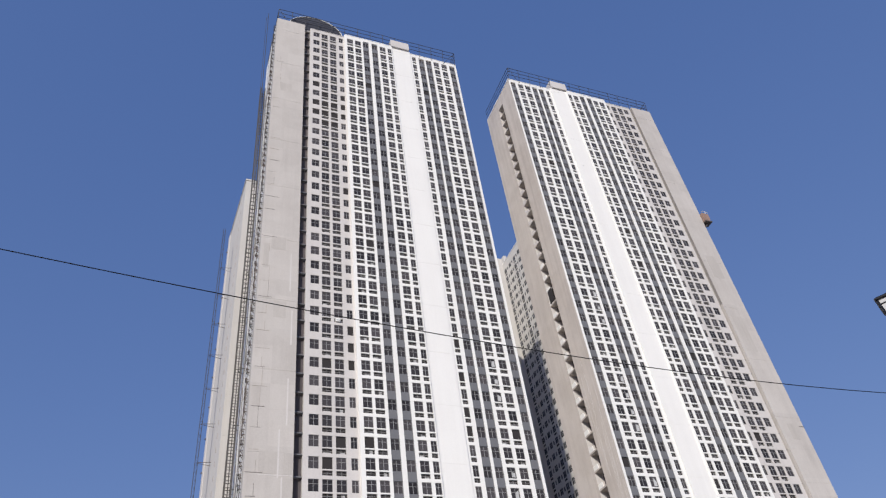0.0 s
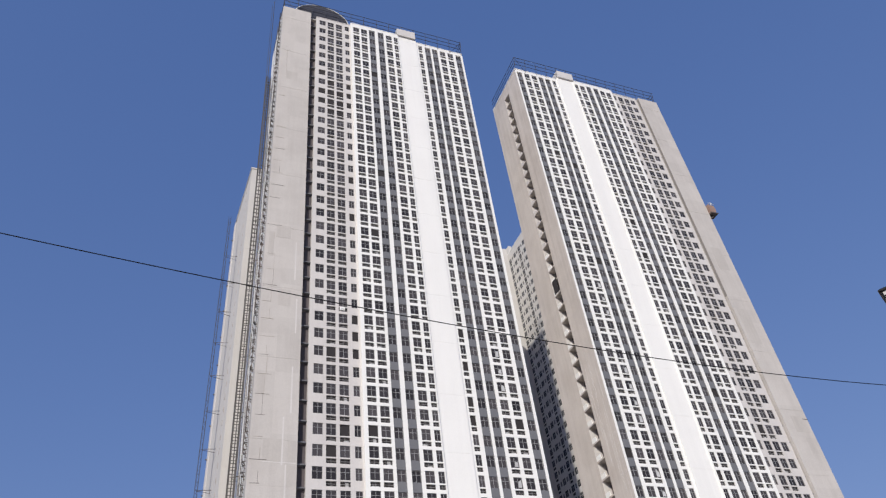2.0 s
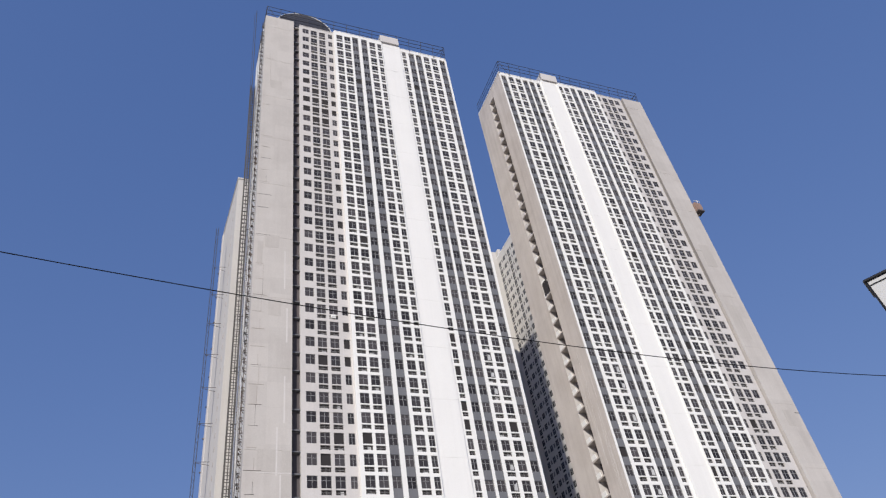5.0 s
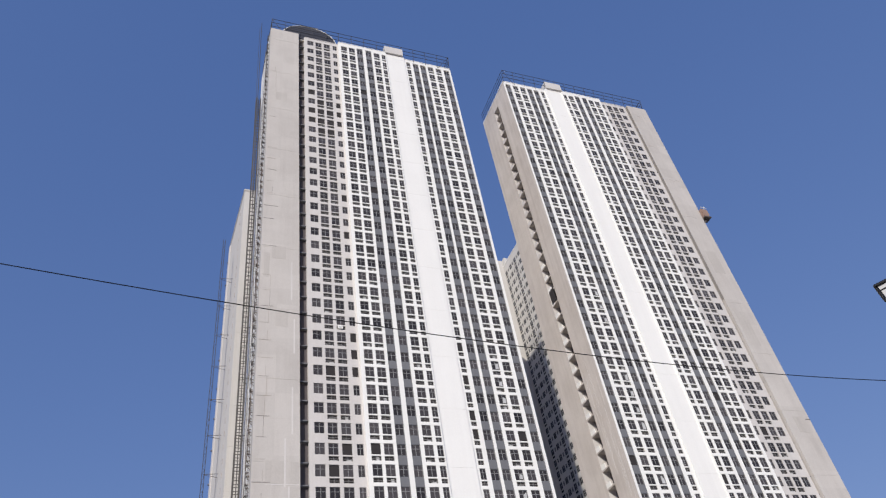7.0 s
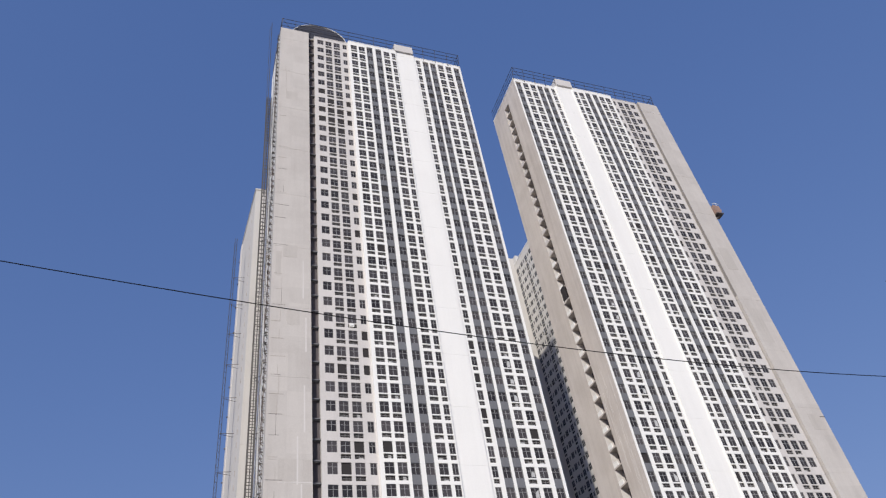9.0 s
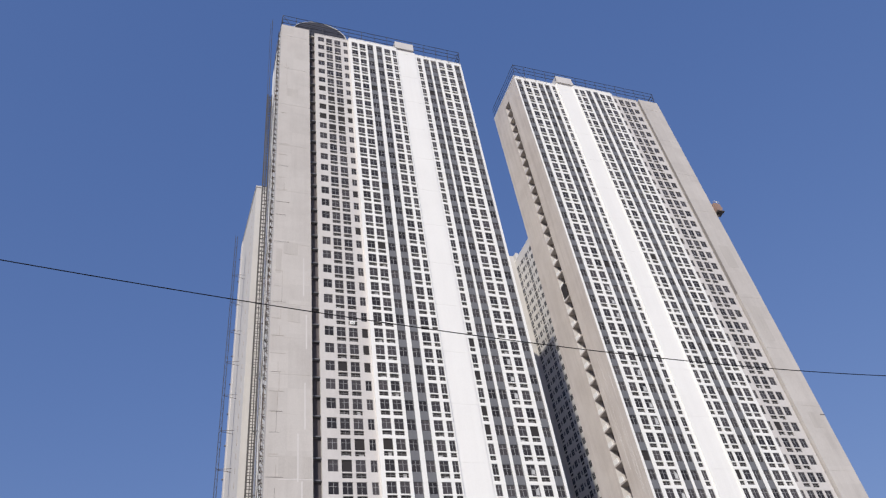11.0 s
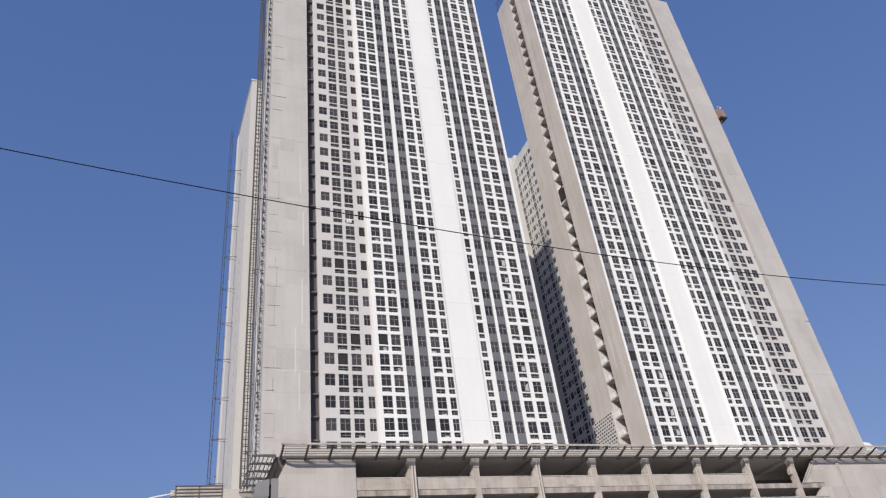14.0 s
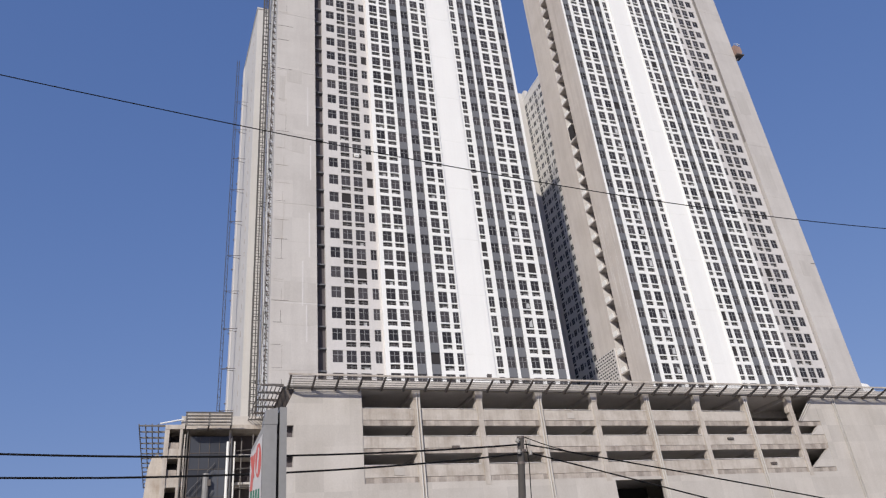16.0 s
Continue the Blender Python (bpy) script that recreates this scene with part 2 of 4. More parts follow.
A_Y, B_Y, C_Y = FACE + 0.43, FACE, FACE + 0.5
C1 = 18.3
# centre of each column from the first, its plane, and the kind of window in it
COLUMNS = [(0.03, A_Y, 'single'), (1.81, A_Y, 'pair'), (3.63, A_Y, 'pair'), (5.39, A_Y, 'slim'),
           (7.38, B_Y, 'pair'), (9.15, B_Y, 'pair'), (10.94, B_Y, 'grey'), (12.96, B_Y, 'grey'),
           (14.83, B_Y, 'pair'), (16.46, B_Y, 'slimpair'), (22.40, C_Y, 'slimpair'), (24.18, C_Y, 'grey'),
           (25.94, C_Y, 'grey'), (27.82, C_Y, 'pair'), (29.74, C_Y, 'pair'), (31.71, C_Y, 'grey')]
WIDE, STRIP, SLIM, TALL = 1.34, 1.26, 0.90, 1.64


def width_of(kind):
    return SLIM if 'slim' in kind else STRIP if kind == 'grey' else WIDE


LOW = 0.68                       # height of the low opening
REVEAL = 0.22
GREY_IN = 0.10                   # how far the grey strips lie behind the white


def window_shapes(w, h):
    fr = Build()
    t = 0.045
    fr.box(-w / 2, -w / 2 + t, 0.08, 0.15, -h / 2, h / 2).box(w / 2 - t, w / 2, 0.08, 0.15, -h / 2, h / 2)
    fr.box(-w / 2 + t, w / 2 - t, 0.08, 0.15, h / 2 - t, h / 2).box(-w / 2 + t, w / 2 - t, 0.08, 0.15, -h / 2, -h / 2 + t)
    fr.box(-0.03, 0.03, 0.09, 0.14, -h / 2 + t, h / 2 - t)
    for s in (-1, 1):
        a, b = (-w / 2 + t, -0.03) if s < 0 else (0.03, w / 2 - t)
        fr.box(a, b, 0.095, 0.135, 0.20, 0.25)
    pn = Build()
    pn.quad((-w / 2 + 0.03, 0.12, -h / 2 + 0.03), (w / 2 - 0.03, 0.12, -h / 2 + 0.03), (w / 2 - 0.03, 0.12, h / 2 - 0.03), (-w / 2 + 0.03, 0.12, h / 2 - 0.03))
    return fr, pn


def vent_shape(w):
    """The low opening for a cooling unit: a near-black back, for its unlit depth, with slats."""
    b = Build()
    h = LOW
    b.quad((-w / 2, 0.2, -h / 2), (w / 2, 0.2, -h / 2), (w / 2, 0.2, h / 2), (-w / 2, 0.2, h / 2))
    s = Build()
    s.box(-w / 2, w / 2, 0.12, 0.15, -0.02, 0.02)
    s.box(-0.02, 0.02, 0.12, 0.16, -h / 2, -0.021).box(-0.02, 0.02, 0.12, 0.16, 0.021, h / 2)
    return b, s


SHAPES = {w: window_shapes(w, TALL) for w in (WIDE, STRIP, SLIM)}
FRAME_MESH = {w: s[0].mesh("window_frame", FRAME) for w, s in SHAPES.items()}
PANE_MESH = {w: s[1].mesh("pane", GLASS) for w, s in SHAPES.items()}
VENTS = {w: vent_shape(w) for w in (WIDE, SLIM)}
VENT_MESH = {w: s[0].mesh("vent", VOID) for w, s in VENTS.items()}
SLAT_MESH = {w: s[1].mesh("slat", FRAME) for w, s in VENTS.items()}
PALE_MESH = [Build().box(-a, b, 0.165, 0.19, -LOW / 2 + 0.04, h).mesh("pale_board", SHEET) for a, b, h in ((0.5, 0.1, -0.05), (0.12, 0.52, -0.1), (0.5, 0.5, -0.16), (0.05, 0.4, 0.18))]
# near-black sheet just behind the reveal, in place of an unlit room
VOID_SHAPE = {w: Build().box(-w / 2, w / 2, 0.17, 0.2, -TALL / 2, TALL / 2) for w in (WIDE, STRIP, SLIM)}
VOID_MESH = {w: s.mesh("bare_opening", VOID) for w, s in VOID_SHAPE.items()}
SUB = -1.345                      # middle of the low opening, from the window's


BARE = {(5.39, 16), (5.39, 19), (5.39, 26), (5.39, 27), (5.39, 28), (1.81, 28), (3.63, 32), (1.81, 33), (22.40, 26), (22.40, 28), (22.40, 30), (22.40, 31)}


def tower(name, flip, dz, edge, inner, label):
    def mx(x):
        return 115.73 - x if flip else x
    rnd, pale = random.Random(7 if flip else 3), random.Random(17 if flip else 13)
    base = thing(name, (mx(30.4), FACE + 7, DECK_Z), label, "apartment tower", "towers in front")
    zs = [TOP + dz - STOREY * k for k in range(FLOORS)]
    low = DECK_Z - 0.2
    tops = {A_Y: ROOF + dz - 0.35, B_Y: ROOF + dz, C_Y: ROOF + dz - 0.4}

    # white sections with their openings
    spans = {A_Y: (C1 - 1.28, C1 + 6.25), B_Y: (C1 + 6.25, C1 + 17.1), C_Y: (C1 + 21.45, C1 + 32.8)}
    for y, (s0, s1) in spans.items():
        holes = []
        for off, py, kind in COLUMNS:
            if py != y:
                continue
            w = width_of(kind)
            x = mx(C1 + off)
            if kind == 'grey':
                holes.append((x - 0.66, x + 0.66, low + 0.6, tops[y] - 0.9))
                continue
            for z in zs:
                holes.append((x - w / 2, x + w / 2, z - TALL / 2, z + TALL / 2))
                if 'pair' in kind:
                    holes.append((x - w / 2, x + w / 2, z + SUB - LOW / 2, z + SUB + LOW / 2))
        b = Build().wall(wall_y(y), *sorted((mx(s0), mx(s1))), low, tops[y], holes, REVEAL)
        part("facade_section", b, CREAM if y == A_Y else WHITE, base, "off-white rendered facade" if y == A_Y else "bright white rendered facade")
        # coping and return of the section
        lo, hi = sorted((mx(s0), mx(s1)))
        part("coping", Build().box(lo, hi, y - 0.06, y + 0.5, tops[y], tops[y] + 0.16), WHITE if y != A_Y else CREAM, base)
    # returns between the planes
    e = mx(C1 + 6.25)
    part("facade_return", Build().box(e - 0.14, e + 0.14, B_Y + 0.002, A_Y + 0.2, low, ROOF + dz - 0.02), WHITE, base)
    lo, hi = sorted((mx(C1 + 16.93), mx(C1 + 17.098)))
    part("facade_return", Build().box(lo, hi, B_Y + 0.003, B_Y + 0.9, low, ROOF + dz - 0.02), WHITE, base)

    # grey strips, each with its own openings
    for off, py, kind in COLUMNS:
        if kind != 'grey':
            continue
        x = mx(C1 + off)
        holes = [(x - STRIP / 2, x + STRIP / 2, z - TALL / 2, z + TALL / 2) for z in zs]
        b = Build().wall(wall_y(py + GREY_IN), x - 0.66, x + 0.66, low + 0.6, tops[py] - 0.9, holes, 0.15)
        part("grey_strip", b, GREY, base, "dark grey painted strip between the white piers")

    # blank white band with a taller head
    lo, hi = sorted((mx(C1 + 17.1), mx(C1 + 21.45)))
    band = part("blank_band", Build().box(lo + 0.03, hi - 0.03, B_Y + 0.27, B_Y + 1.1, low, ROOF + dz - 0.1), WHITE, base, "tall blank white band")
    zc = low
    while zc < ROOF + dz:
        zt = min(zc + 9.0, ROOF + dz)
        part("band_lift", Build().box(lo, hi, B_Y + 0.25, B_Y + 1.2, zc, zt - 0.02), WHITE, band)
        zc = zt
    h0, h1 = sorted((mx(35.2), mx(39.5)))
    part("band_head", Build().box(h0, h1, B_Y - 0.15, B_Y + 3.2, ROOF + dz, ROOF + dz + 2.5), CREAM, base, "off-white box over the parapet")

    # concrete end panel, cast in lifts, with a dark slot beside it
    lo, hi = sorted((mx(edge), mx(inner)))
    ptop = ROOF + dz - 0.3
    panel = part("end_panel", Build().box(lo + 0.02, hi - 0.02, FACE - 0.1, FACE + 1.5, low, ptop - 0.02), CONCRETE, base, "bare grey-beige concrete end panel with pour joints")
    zc, n = low, 0
    while zc < ptop:
        zt = min(zc + 6.0, ptop)
        part("pour_lift", Build().box(lo, hi, FACE - 0.12 - (0.012 if n % 2 else 0.0), FACE + 1.5, zc, zt - 0.012), CONCRETE, panel)
        zc, n = zt, n + 1
    lo, hi = sorted((mx(inner), mx(C1 - 1.28)))
    # slot back and ledges are coloured dark to stand for the slot's shade
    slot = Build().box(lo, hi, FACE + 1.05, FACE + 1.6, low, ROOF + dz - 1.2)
    part("slot_back", slot, SLOT, base, "recessed slot, coloured dark for its shade")
    for k in range(FLOORS + 1):
        z = TOP + dz + 1.1 - STOREY * k
        part("slot_ledge", Build().box(lo, hi, FACE + 0.55, FACE + 1.05, z - 0.16, z), GREY, base)
    if abs(hi - lo) > 0.2:
        part("slot_pier", Build().box(mx(C1 - 1.28) - 0.1, mx(C1 - 1.28) + 0.1, A_Y + 0.004, FACE + 1.05, low, ROOF + dz - 0.4), CREAM, base)

    # body of the tower behind the facades
    back = FACE + 13.6
    x_end, x_in = mx(edge), mx(51.05)
    lo, hi = sorted((x_end, x_in))
    body = Build()
    body.box(lo + (2.2 if flip else 0.3), hi - 0.3, FACE + 1.62, back - 0.3, low, ROOF + dz - 1.5)
    part("core", body, SIDE, base)
    part("rear_wall", Build().box(lo + 0.06, hi - 0.06, back - 0.3, back, low, ROOF + dz - 0.4), BACK, base)
    part("roof_slab", Build().box(lo + 0.3, hi - 0.3, FACE + 0.6, back - 0.3, ROOF + dz - 1.5, ROOF + dz - 1.2), DECK, base)

    # windows: the lower ones one by one, the rest joined
    split = 19
    frames_hi, panes_hi, void_hi, vent_hi, slat_hi = Build(), Build(), Build(), Build(), Build()
    for off, py, kind in COLUMNS:
        w = width_of(kind)
        x = mx(C1 + off)
        y = py + (GREY_IN if kind == 'grey' else 0.0)
        for k, z in enumerate(zs):
            bare = rnd.random() < (0.7 if (off < 6 and 7 <= k <= 10 and not flip) else 0.02)
            bare = bare or (not flip and (off, k) in BARE)
            at = (x, y, z)
            if k >= split:
                if bare:
                    piece("bare_opening", VOID_MESH[w], at, base, "window opening still without its sash")
                else:
                    ob = piece("window", FRAME_MESH[w], at, base)
                    piece("pane", PANE_MESH[w], at, ob)
                if off == 27.82 and rnd.random() < 0.55 and not bare:
                    part("pale_sheet", Build().prism([(x - 0.05, z - 0.6), (x + 0.5, z - 0.65), (x + 0.52, z + rnd.uniform(-0.3, 0.6)), (x + 0.1, z + rnd.uniform(0.0, 0.65))], 'y', y + 0.06, y + 0.075), SHEET, base, "pale protective sheet behind the sash")
                if 'pair' in kind:
                    v = (x, y, z + SUB)
                    ob = piece("vent", VENT_MESH[w], v, base)
                    piece("slat", SLAT_MESH[w], v, ob)
                    if w == WIDE and pale.random() < 0.45:
                        piece("pale_board", pale.choice(PALE_MESH), v, ob, "pale board left in the low opening")
            else:
                if bare:
                    void_hi.copies(VOID_SHAPE[w], [at])
                else:
                    frames_hi.copies(SHAPES[w][0], [at])
                    panes_hi.copies(SHAPES[w][1], [at])
                if 'pair' in kind:
                    vent_hi.copies(VENTS[w][0], [(x, y, z + SUB)])
                    slat_hi.copies(VENTS[w][1], [(x, y, z + SUB)])
    part("upper_window_frames", frames_hi, FRAME, base, kind="stuff")
    part("upper_panes", panes_hi, GLASS, base, kind="stuff")
    part("upper_bare_opening", void_hi, VOID, base, kind="stuff")
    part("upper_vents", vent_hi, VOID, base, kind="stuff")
    part("upper_vent_slats", slat_hi, FRAME, base, kind="stuff")

    # guard frame on the roof
    x0, x1 = sorted((mx(edge + 0.2), mx(50.9)))
    step = (x1 - x0) / 14
    for i in range(15):
        x = x0 + step * i
        part("rail_post", Build().bar((x, FACE + 0.6, ROOF + dz - 1.2), (x, FACE - 0.2, ROOF + dz + 3.3), 0.055), RAIL, base)
    for h, yy in ((3.3, -0.2), (2.2, 0.0), (1.1, 0.2)):
        part("rail", Build().bar((x0, FACE + yy, ROOF + dz + h), (x1, FACE + yy, ROOF + dz + h), 0.06), RAIL, base)
        for xx in (x0, x1):
            part("rail", Build().bar((xx, FACE + yy, ROOF + dz + h), (xx, back, ROOF + dz + h), 0.06), RAIL, base)
    for xa, xb in ((x0, x0 + step), (x1, x1 - step)):
        part("rail_brace", Build().bar((xa, FACE - 0.2, ROOF + dz + 3.3), (xb, FACE + 0.55, ROOF + dz - 1.0), 0.05), RAIL, base)
    return base, mx


left, mxl = tower("apartment_tower", False, 0.0, 9.75, 15.68, "white and grey high-rise apartment tower with a bare concrete end panel")
right, mxr = tower("apartment_tower", True, -0.22, 11.1, 16.65, "white and grey high-rise apartment tower, mirrored, beside its twin")

# ---- side of the right tower: openings, one a storey ----
SX = mxr(51.05)
holes = []
for k in range(1, FLOORS):
    z = TOP - 0.22 - STOREY * k
    holes.append((89.5, 91.8, z - 1.35, z + 1.4))
part("side_wall", Build().wall(wall_x(SX), FACE + 0.5, FACE + 13.6, DECK_Z - 0.2, ROOF - 0.6, holes, 1.4), SIDE, right, "streaked beige side wall with one opening a storey")
part("side_coping", Build().box(SX - 0.08, SX + 0.5, FACE + 0.5, FACE + 13.6, ROOF - 0.6, ROOF - 0.42), WHITE, right)
# shade inside the openings is put into the dark back
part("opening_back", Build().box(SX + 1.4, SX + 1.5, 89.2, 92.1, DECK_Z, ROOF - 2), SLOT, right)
# plate paler than the side wall, its colour imitating sun on the jamb
part("lit_jamb", Build().box(SX + 0.02, SX + 1.39, 91.76, 91.796, DECK_Z, ROOF - 3.5), CREAM, right, "jamb of the openings, coloured paler to look sunlit")
# pale wedges imitate the sunlit corner of each opening, whiter lower down
for k in range(4, FLOORS):
    z = TOP - 0.22 - STOREY * k - 1.35
    part("landing_kerb", Build().prism([(SX - 0.02, z), (SX + 0.3, z), (SX + 0.1, z + 0.75), (SX - 0.02, z + 0.8)], 'y', 90.5, 91.75), WHITE if k > 16 else CREAM, right)
# near-black plate imitates the darkness of one taller opening
part("dark_screen", Build().box(SX - 0.03, SX + 0.02, 89.9, 91.5, 81.0, 84.1), VOID, right, "near-black plate standing for one taller, unlit opening")
rd = random.Random(31)
for k in range(16):
    y, z = 85.2 + 0.27 * k + rd.uniform(-0.1, 0.1), rd.uniform(48.0, 66.0)
    part("lime_streak", Build().box(SX - 0.012, SX + 0.05, y - rd.uniform(0.02, 0.05), y + 0.03, z - rd.uniform(4.0, 13.0), z), CREAM, right, "pale lime streak running down the wall")
# block screen low on the side
screen = thing("block_screen", (SX - 0.12, 94.8, DECK_Z), "pale pierced block screen against the side wall", "screen wall")
part("screen_sheet", Build().box(SX - 0.25, SX - 0.02, 91.9, 97.66, DECK_Z, 40.2), CREAM, screen)
# near-black diamonds laid on the sheet stand for its shaded holes
hole_mesh = Build().prism([(0.0, -0.16), (0.28, 0.0), (0.0, 0.16), (-0.28, 0.0)], 'x', 0.0, 0.02).mesh("screen_hole", VOID)
for i in range(8):
    for j in range(17):
        piece("screen_hole", hole_mesh, (SX - 0.272, 92.35 + 0.7 * i + (0.35 if j % 2 else 0.0), 31.9 + 0.5 * j), screen)

# the other sides, plain
part("side_wall", Build().box(9.75, 10.05, FACE + 1.5, FACE + 13.3, DECK_Z - 0.2, ROOF - 0.4), WHITE, left, "grey-beige side wall with steel brackets at each storey")
part("side_wall", Build().box(50.85, 51.1, FACE + 0.52, FACE + 13.3, DECK_Z - 0.2, ROOF - 0.45), SIDE, left)
part("side_wall", Build().box(104.35, 104.63, FACE + 1.5, FACE + 13.3, DECK_Z - 0.2, ROOF - 0.6), SIDE, right)
bracket = Build().box(-0.42, 0.0, -0.05, 0.05, -0.05, 0.05).box(-0.42, -0.34, -0.35, 0.35, -0.05, 0.05).bar((-0.38, 0, 0), (0, 0, -0.5), 0.045)
bracket_mesh = bracket.mesh("bracket", STEEL)
rk = random.Random(9)
for k in range(150):
    piece("bracket", bracket_mesh, (9.75, 85.7 + rk.uniform(-0.15, 0.15) + 0.5 * (k % 2), TOP + 1.0 - 0.75 * k + rk.uniform(-0.12, 0.12)), left, "steel bracket fixed to the side wall")
# rows of net and rope that hang by the brackets
for i, yy in enumerate((85.0, 85.5, 86.1, 86.7, 87.4, 88.2, 89.3, 90.6)):
    part("hanging_rope", Build().path([(9.5 - 0.05 * (i % 3) - 0.10 * math.sin(n * 1.7 + i), yy + 0.08 * math.cos(n * 1.3), 27 + 5.8 * n) for n in range(21)], 0.035, 4), STEEL, left)
# pour joints that show at the outer edge of the left panel, one a storey
rj = random.Random(5)
for k in range(35):
    z = 29.5 + 3.0 * k
    low_down = z < 60
    if low_down or rj.random() < 0.6:
        a, b = 9.85 + rj.uniform(0.0, 0.35), 11.35 + rj.uniform(-0.3, 0.9)
        part("pour_joint", Build().box(a, b, FACE - 0.145, FACE - 0.1, z - rj.uniform(0.02, 0.045), z + 0.012), STEEL if rj.random() < 0.35 else DIRTY, left)
    if rj.random() < (0.85 if low_down else 0.4):
        x = 11.1 + rj.uniform(-0.12, 0.22)
        part("pour_joint", Build().box(x - 0.016, x + 0.016, FACE - 0.14, FACE - 0.1, z, z + rj.choice((1.6, 2.98, 2.98))), DIRTY if rj.random() < 0.7 else STEEL, left)
# pale filled strips beside the joints
for x, z0, z1 in ((14.68, 48.0, 55.0), (13.8, 40.9, 47.4), (14.3, 36.0, 41.0), (14.9, 60.5, 66.5), (14.5, 70.0, 77.5)):
    part("filled_strip", Build().box(x - 0.1, x + 0.1, FACE - 0.138, FACE - 0.1, z0, z1), CREAM, left, "pale filled strip in the concrete")
part("filled_strip", Build().box(11.4, 15.6, FACE - 0.139, FACE - 0.1, 41.15, 41.27), CREAM, left)
# repaired patches low on the left panel
for x0, x1, z0, z1 in ((14.42, 15.55, 38.3, 40.9), (14.5, 15.5, 41.4, 44.2), (11.4, 13.6, 78.0, 80.6), (12.2, 14.0, 65.0, 68.0), (11.4, 13.9, 41.4, 44.3), (11.3, 13.4, 119.0, 121.5), (10.2, 11.0, 50.5, 53.4), (10.3, 11.1, 74.0, 79.0)):
    part("patch", Build().box(x0, x1, FACE - 0.136, FACE - 0.1, z0, z1), PATCH, left, "repaired mortar patch")
for x0, x1, z0, z1 in ((100.4, 103.0, 88.0, 94.0), (99.9, 102.4, 70.0, 78.0), (101.0, 104.0, 52.0, 55.0)):
    part("patch", Build().box(x0, x1, FACE - 0.136, FACE - 0.1, z0, z1), PATCH, right, "repaired mortar patch")

part("pour_joint", Build().box(103.6, 104.7, FACE - 0.16, FACE - 0.1, 54.5, 54.62), STEEL, right)
# thin strip on the panel's return paints the shadow line of the step
part("panel_seam", Build().box(99.03, 99.074, FACE - 0.09, FACE + 0.42, 81.0, ROOF - 0.8), EDGE_SHADE, right, "grey strip painted as the shadow line beside the end panel")
part("edge_lamp", Build().box(104.63, 105.0, FACE + 0.2, FACE + 0.7, 51.4, 52.1), STEEL, right, "small dark fixture at the corner")

# arched roof shelter on the left tower
arch = Build()
N = 20
pts = [(18.2 - 5.9 * math.cos(math.pi * i / N), ROOF - 0.5 + 5.2 * math.sin(math.pi * i / N)) for i in range(N + 1)]
arch.prism(pts, 'y', FACE + 0.75, FACE + 4.2)
shelter = thing("roof_shelter", (18.05, FACE + 3.4, ROOF - 1.2), "dark arched roof shelter with a pale rim", "roof shelter")
# solid block; the dark colour stands for the shade under the arch
part("vault", arch, RAIL, shelter, "solid vault, its front coloured dark as a shaded underside")
part("rim", Build().path([(x, FACE + 0.7, z + 0.08) for x, z in pts], 0.09, 6), WHITE, shelter, "pale curved rim")
part("plinth", Build().box(12.4, 24.0, FACE + 0.9, FACE + 4.1, ROOF - 1.2, ROOF - 0.5), DECK, shelter)


# ---- hoist masts ----
def lattice_mast(name, x, y, z0, z1, w, label, pitch=1.5, ties=(), tie_x=0.0, r=0.05, diagonal=False, steel=None):
    steel = steel or MAST
    ob = thing(name, (x, y, z0), label, "hoist mast")
    h = w / 2
    for sx in (-h, h):
        for sy in (-h, h):
            part("chord", Build().box(x + sx - r, x + sx + r, y + sy - r, y + sy + r, z0, z1), steel, ob)
    web = Build().path([(-h, -h, 0), (h, -h, 0), (h, h, 0), (-h, h, 0), (-h, -h, 0)] + ([(h, -h, pitch)] if diagonal else []), r * 0.7, 4)
    me = web.mesh("bracing", steel)
    n = int((z1 - z0) / pitch)
    for i in range(n):
        piece("bracing", me, (x, y, z0 + pitch * i), ob)
    if not diagonal:
        part("rack", Build().box(x - r * 0.7, x + r * 0.7, y - h - r, y - h + r, z0, z1 - 0.3), steel, ob, "toothed rack rail")
    for z in ties:
        part("tie", Build().bar((x, y, z), (tie_x, y - 0.4, z), 0.06), STEEL, ob)
        part("tie", Build().bar((x, y + h, z), (tie_x, y + 1.2, z), 0.05), STEEL, ob)
    return ob


hoist = lattice_mast("hoist_mast", 8.95, 93.5, DECK_Z, 131.0, 0.84, "grey steel lattice hoist mast tied to the tower's side", 0.95, [34 + 9.3 * i for i in range(11)], 9.76, 0.085)
lattice_mast("crane_mast", 7.1, 141.0, DECK_Z, 134.0, 0.5, "slim dark lattice mast beside the rear tower", 1.6, [36 + 8.5 * i for i in range(11)], 9.9, 0.045, True, RAIL)
part("guide_rope", Build().path([(8.75, 92.6, 100.0), (8.62, 92.6, 160.0)], 0.065, 6), RAIL, hoist, "dark rope and guide above the mast")
part("guide_rope", Build().path([(8.35, 92.6, 118.0), (8.25, 92.6, 158.0)], 0.04, 6), RAIL, hoist)

# ---- rear towers ----
REAR_TOP = EYE + 143.0


def turned(shape):
    """The window turned to face -x."""
    b = Build()
    b.v = [(y, -x, z) for x, y, z in shape.v]
    b.f = list(shape.f)
    return b


REAR_MAIN, REAR_SMALL, SMALL_H = 1.5, 0.75, 1.15
# right rear tower, seen through the gap
rear_r = thing("rear_tower", (105, 140, DECK_Z), "tall beige rear apartment tower half in shade", "apartment tower", "rear towers")
zs_r = [REAR_TOP - 3.4 - STOREY * k for k in range(38)]
CORNER = 149.3
main_r = [CORNER - 1.0 - 3.1 * i for i in range(8)]       # a wide window and a small one by turns
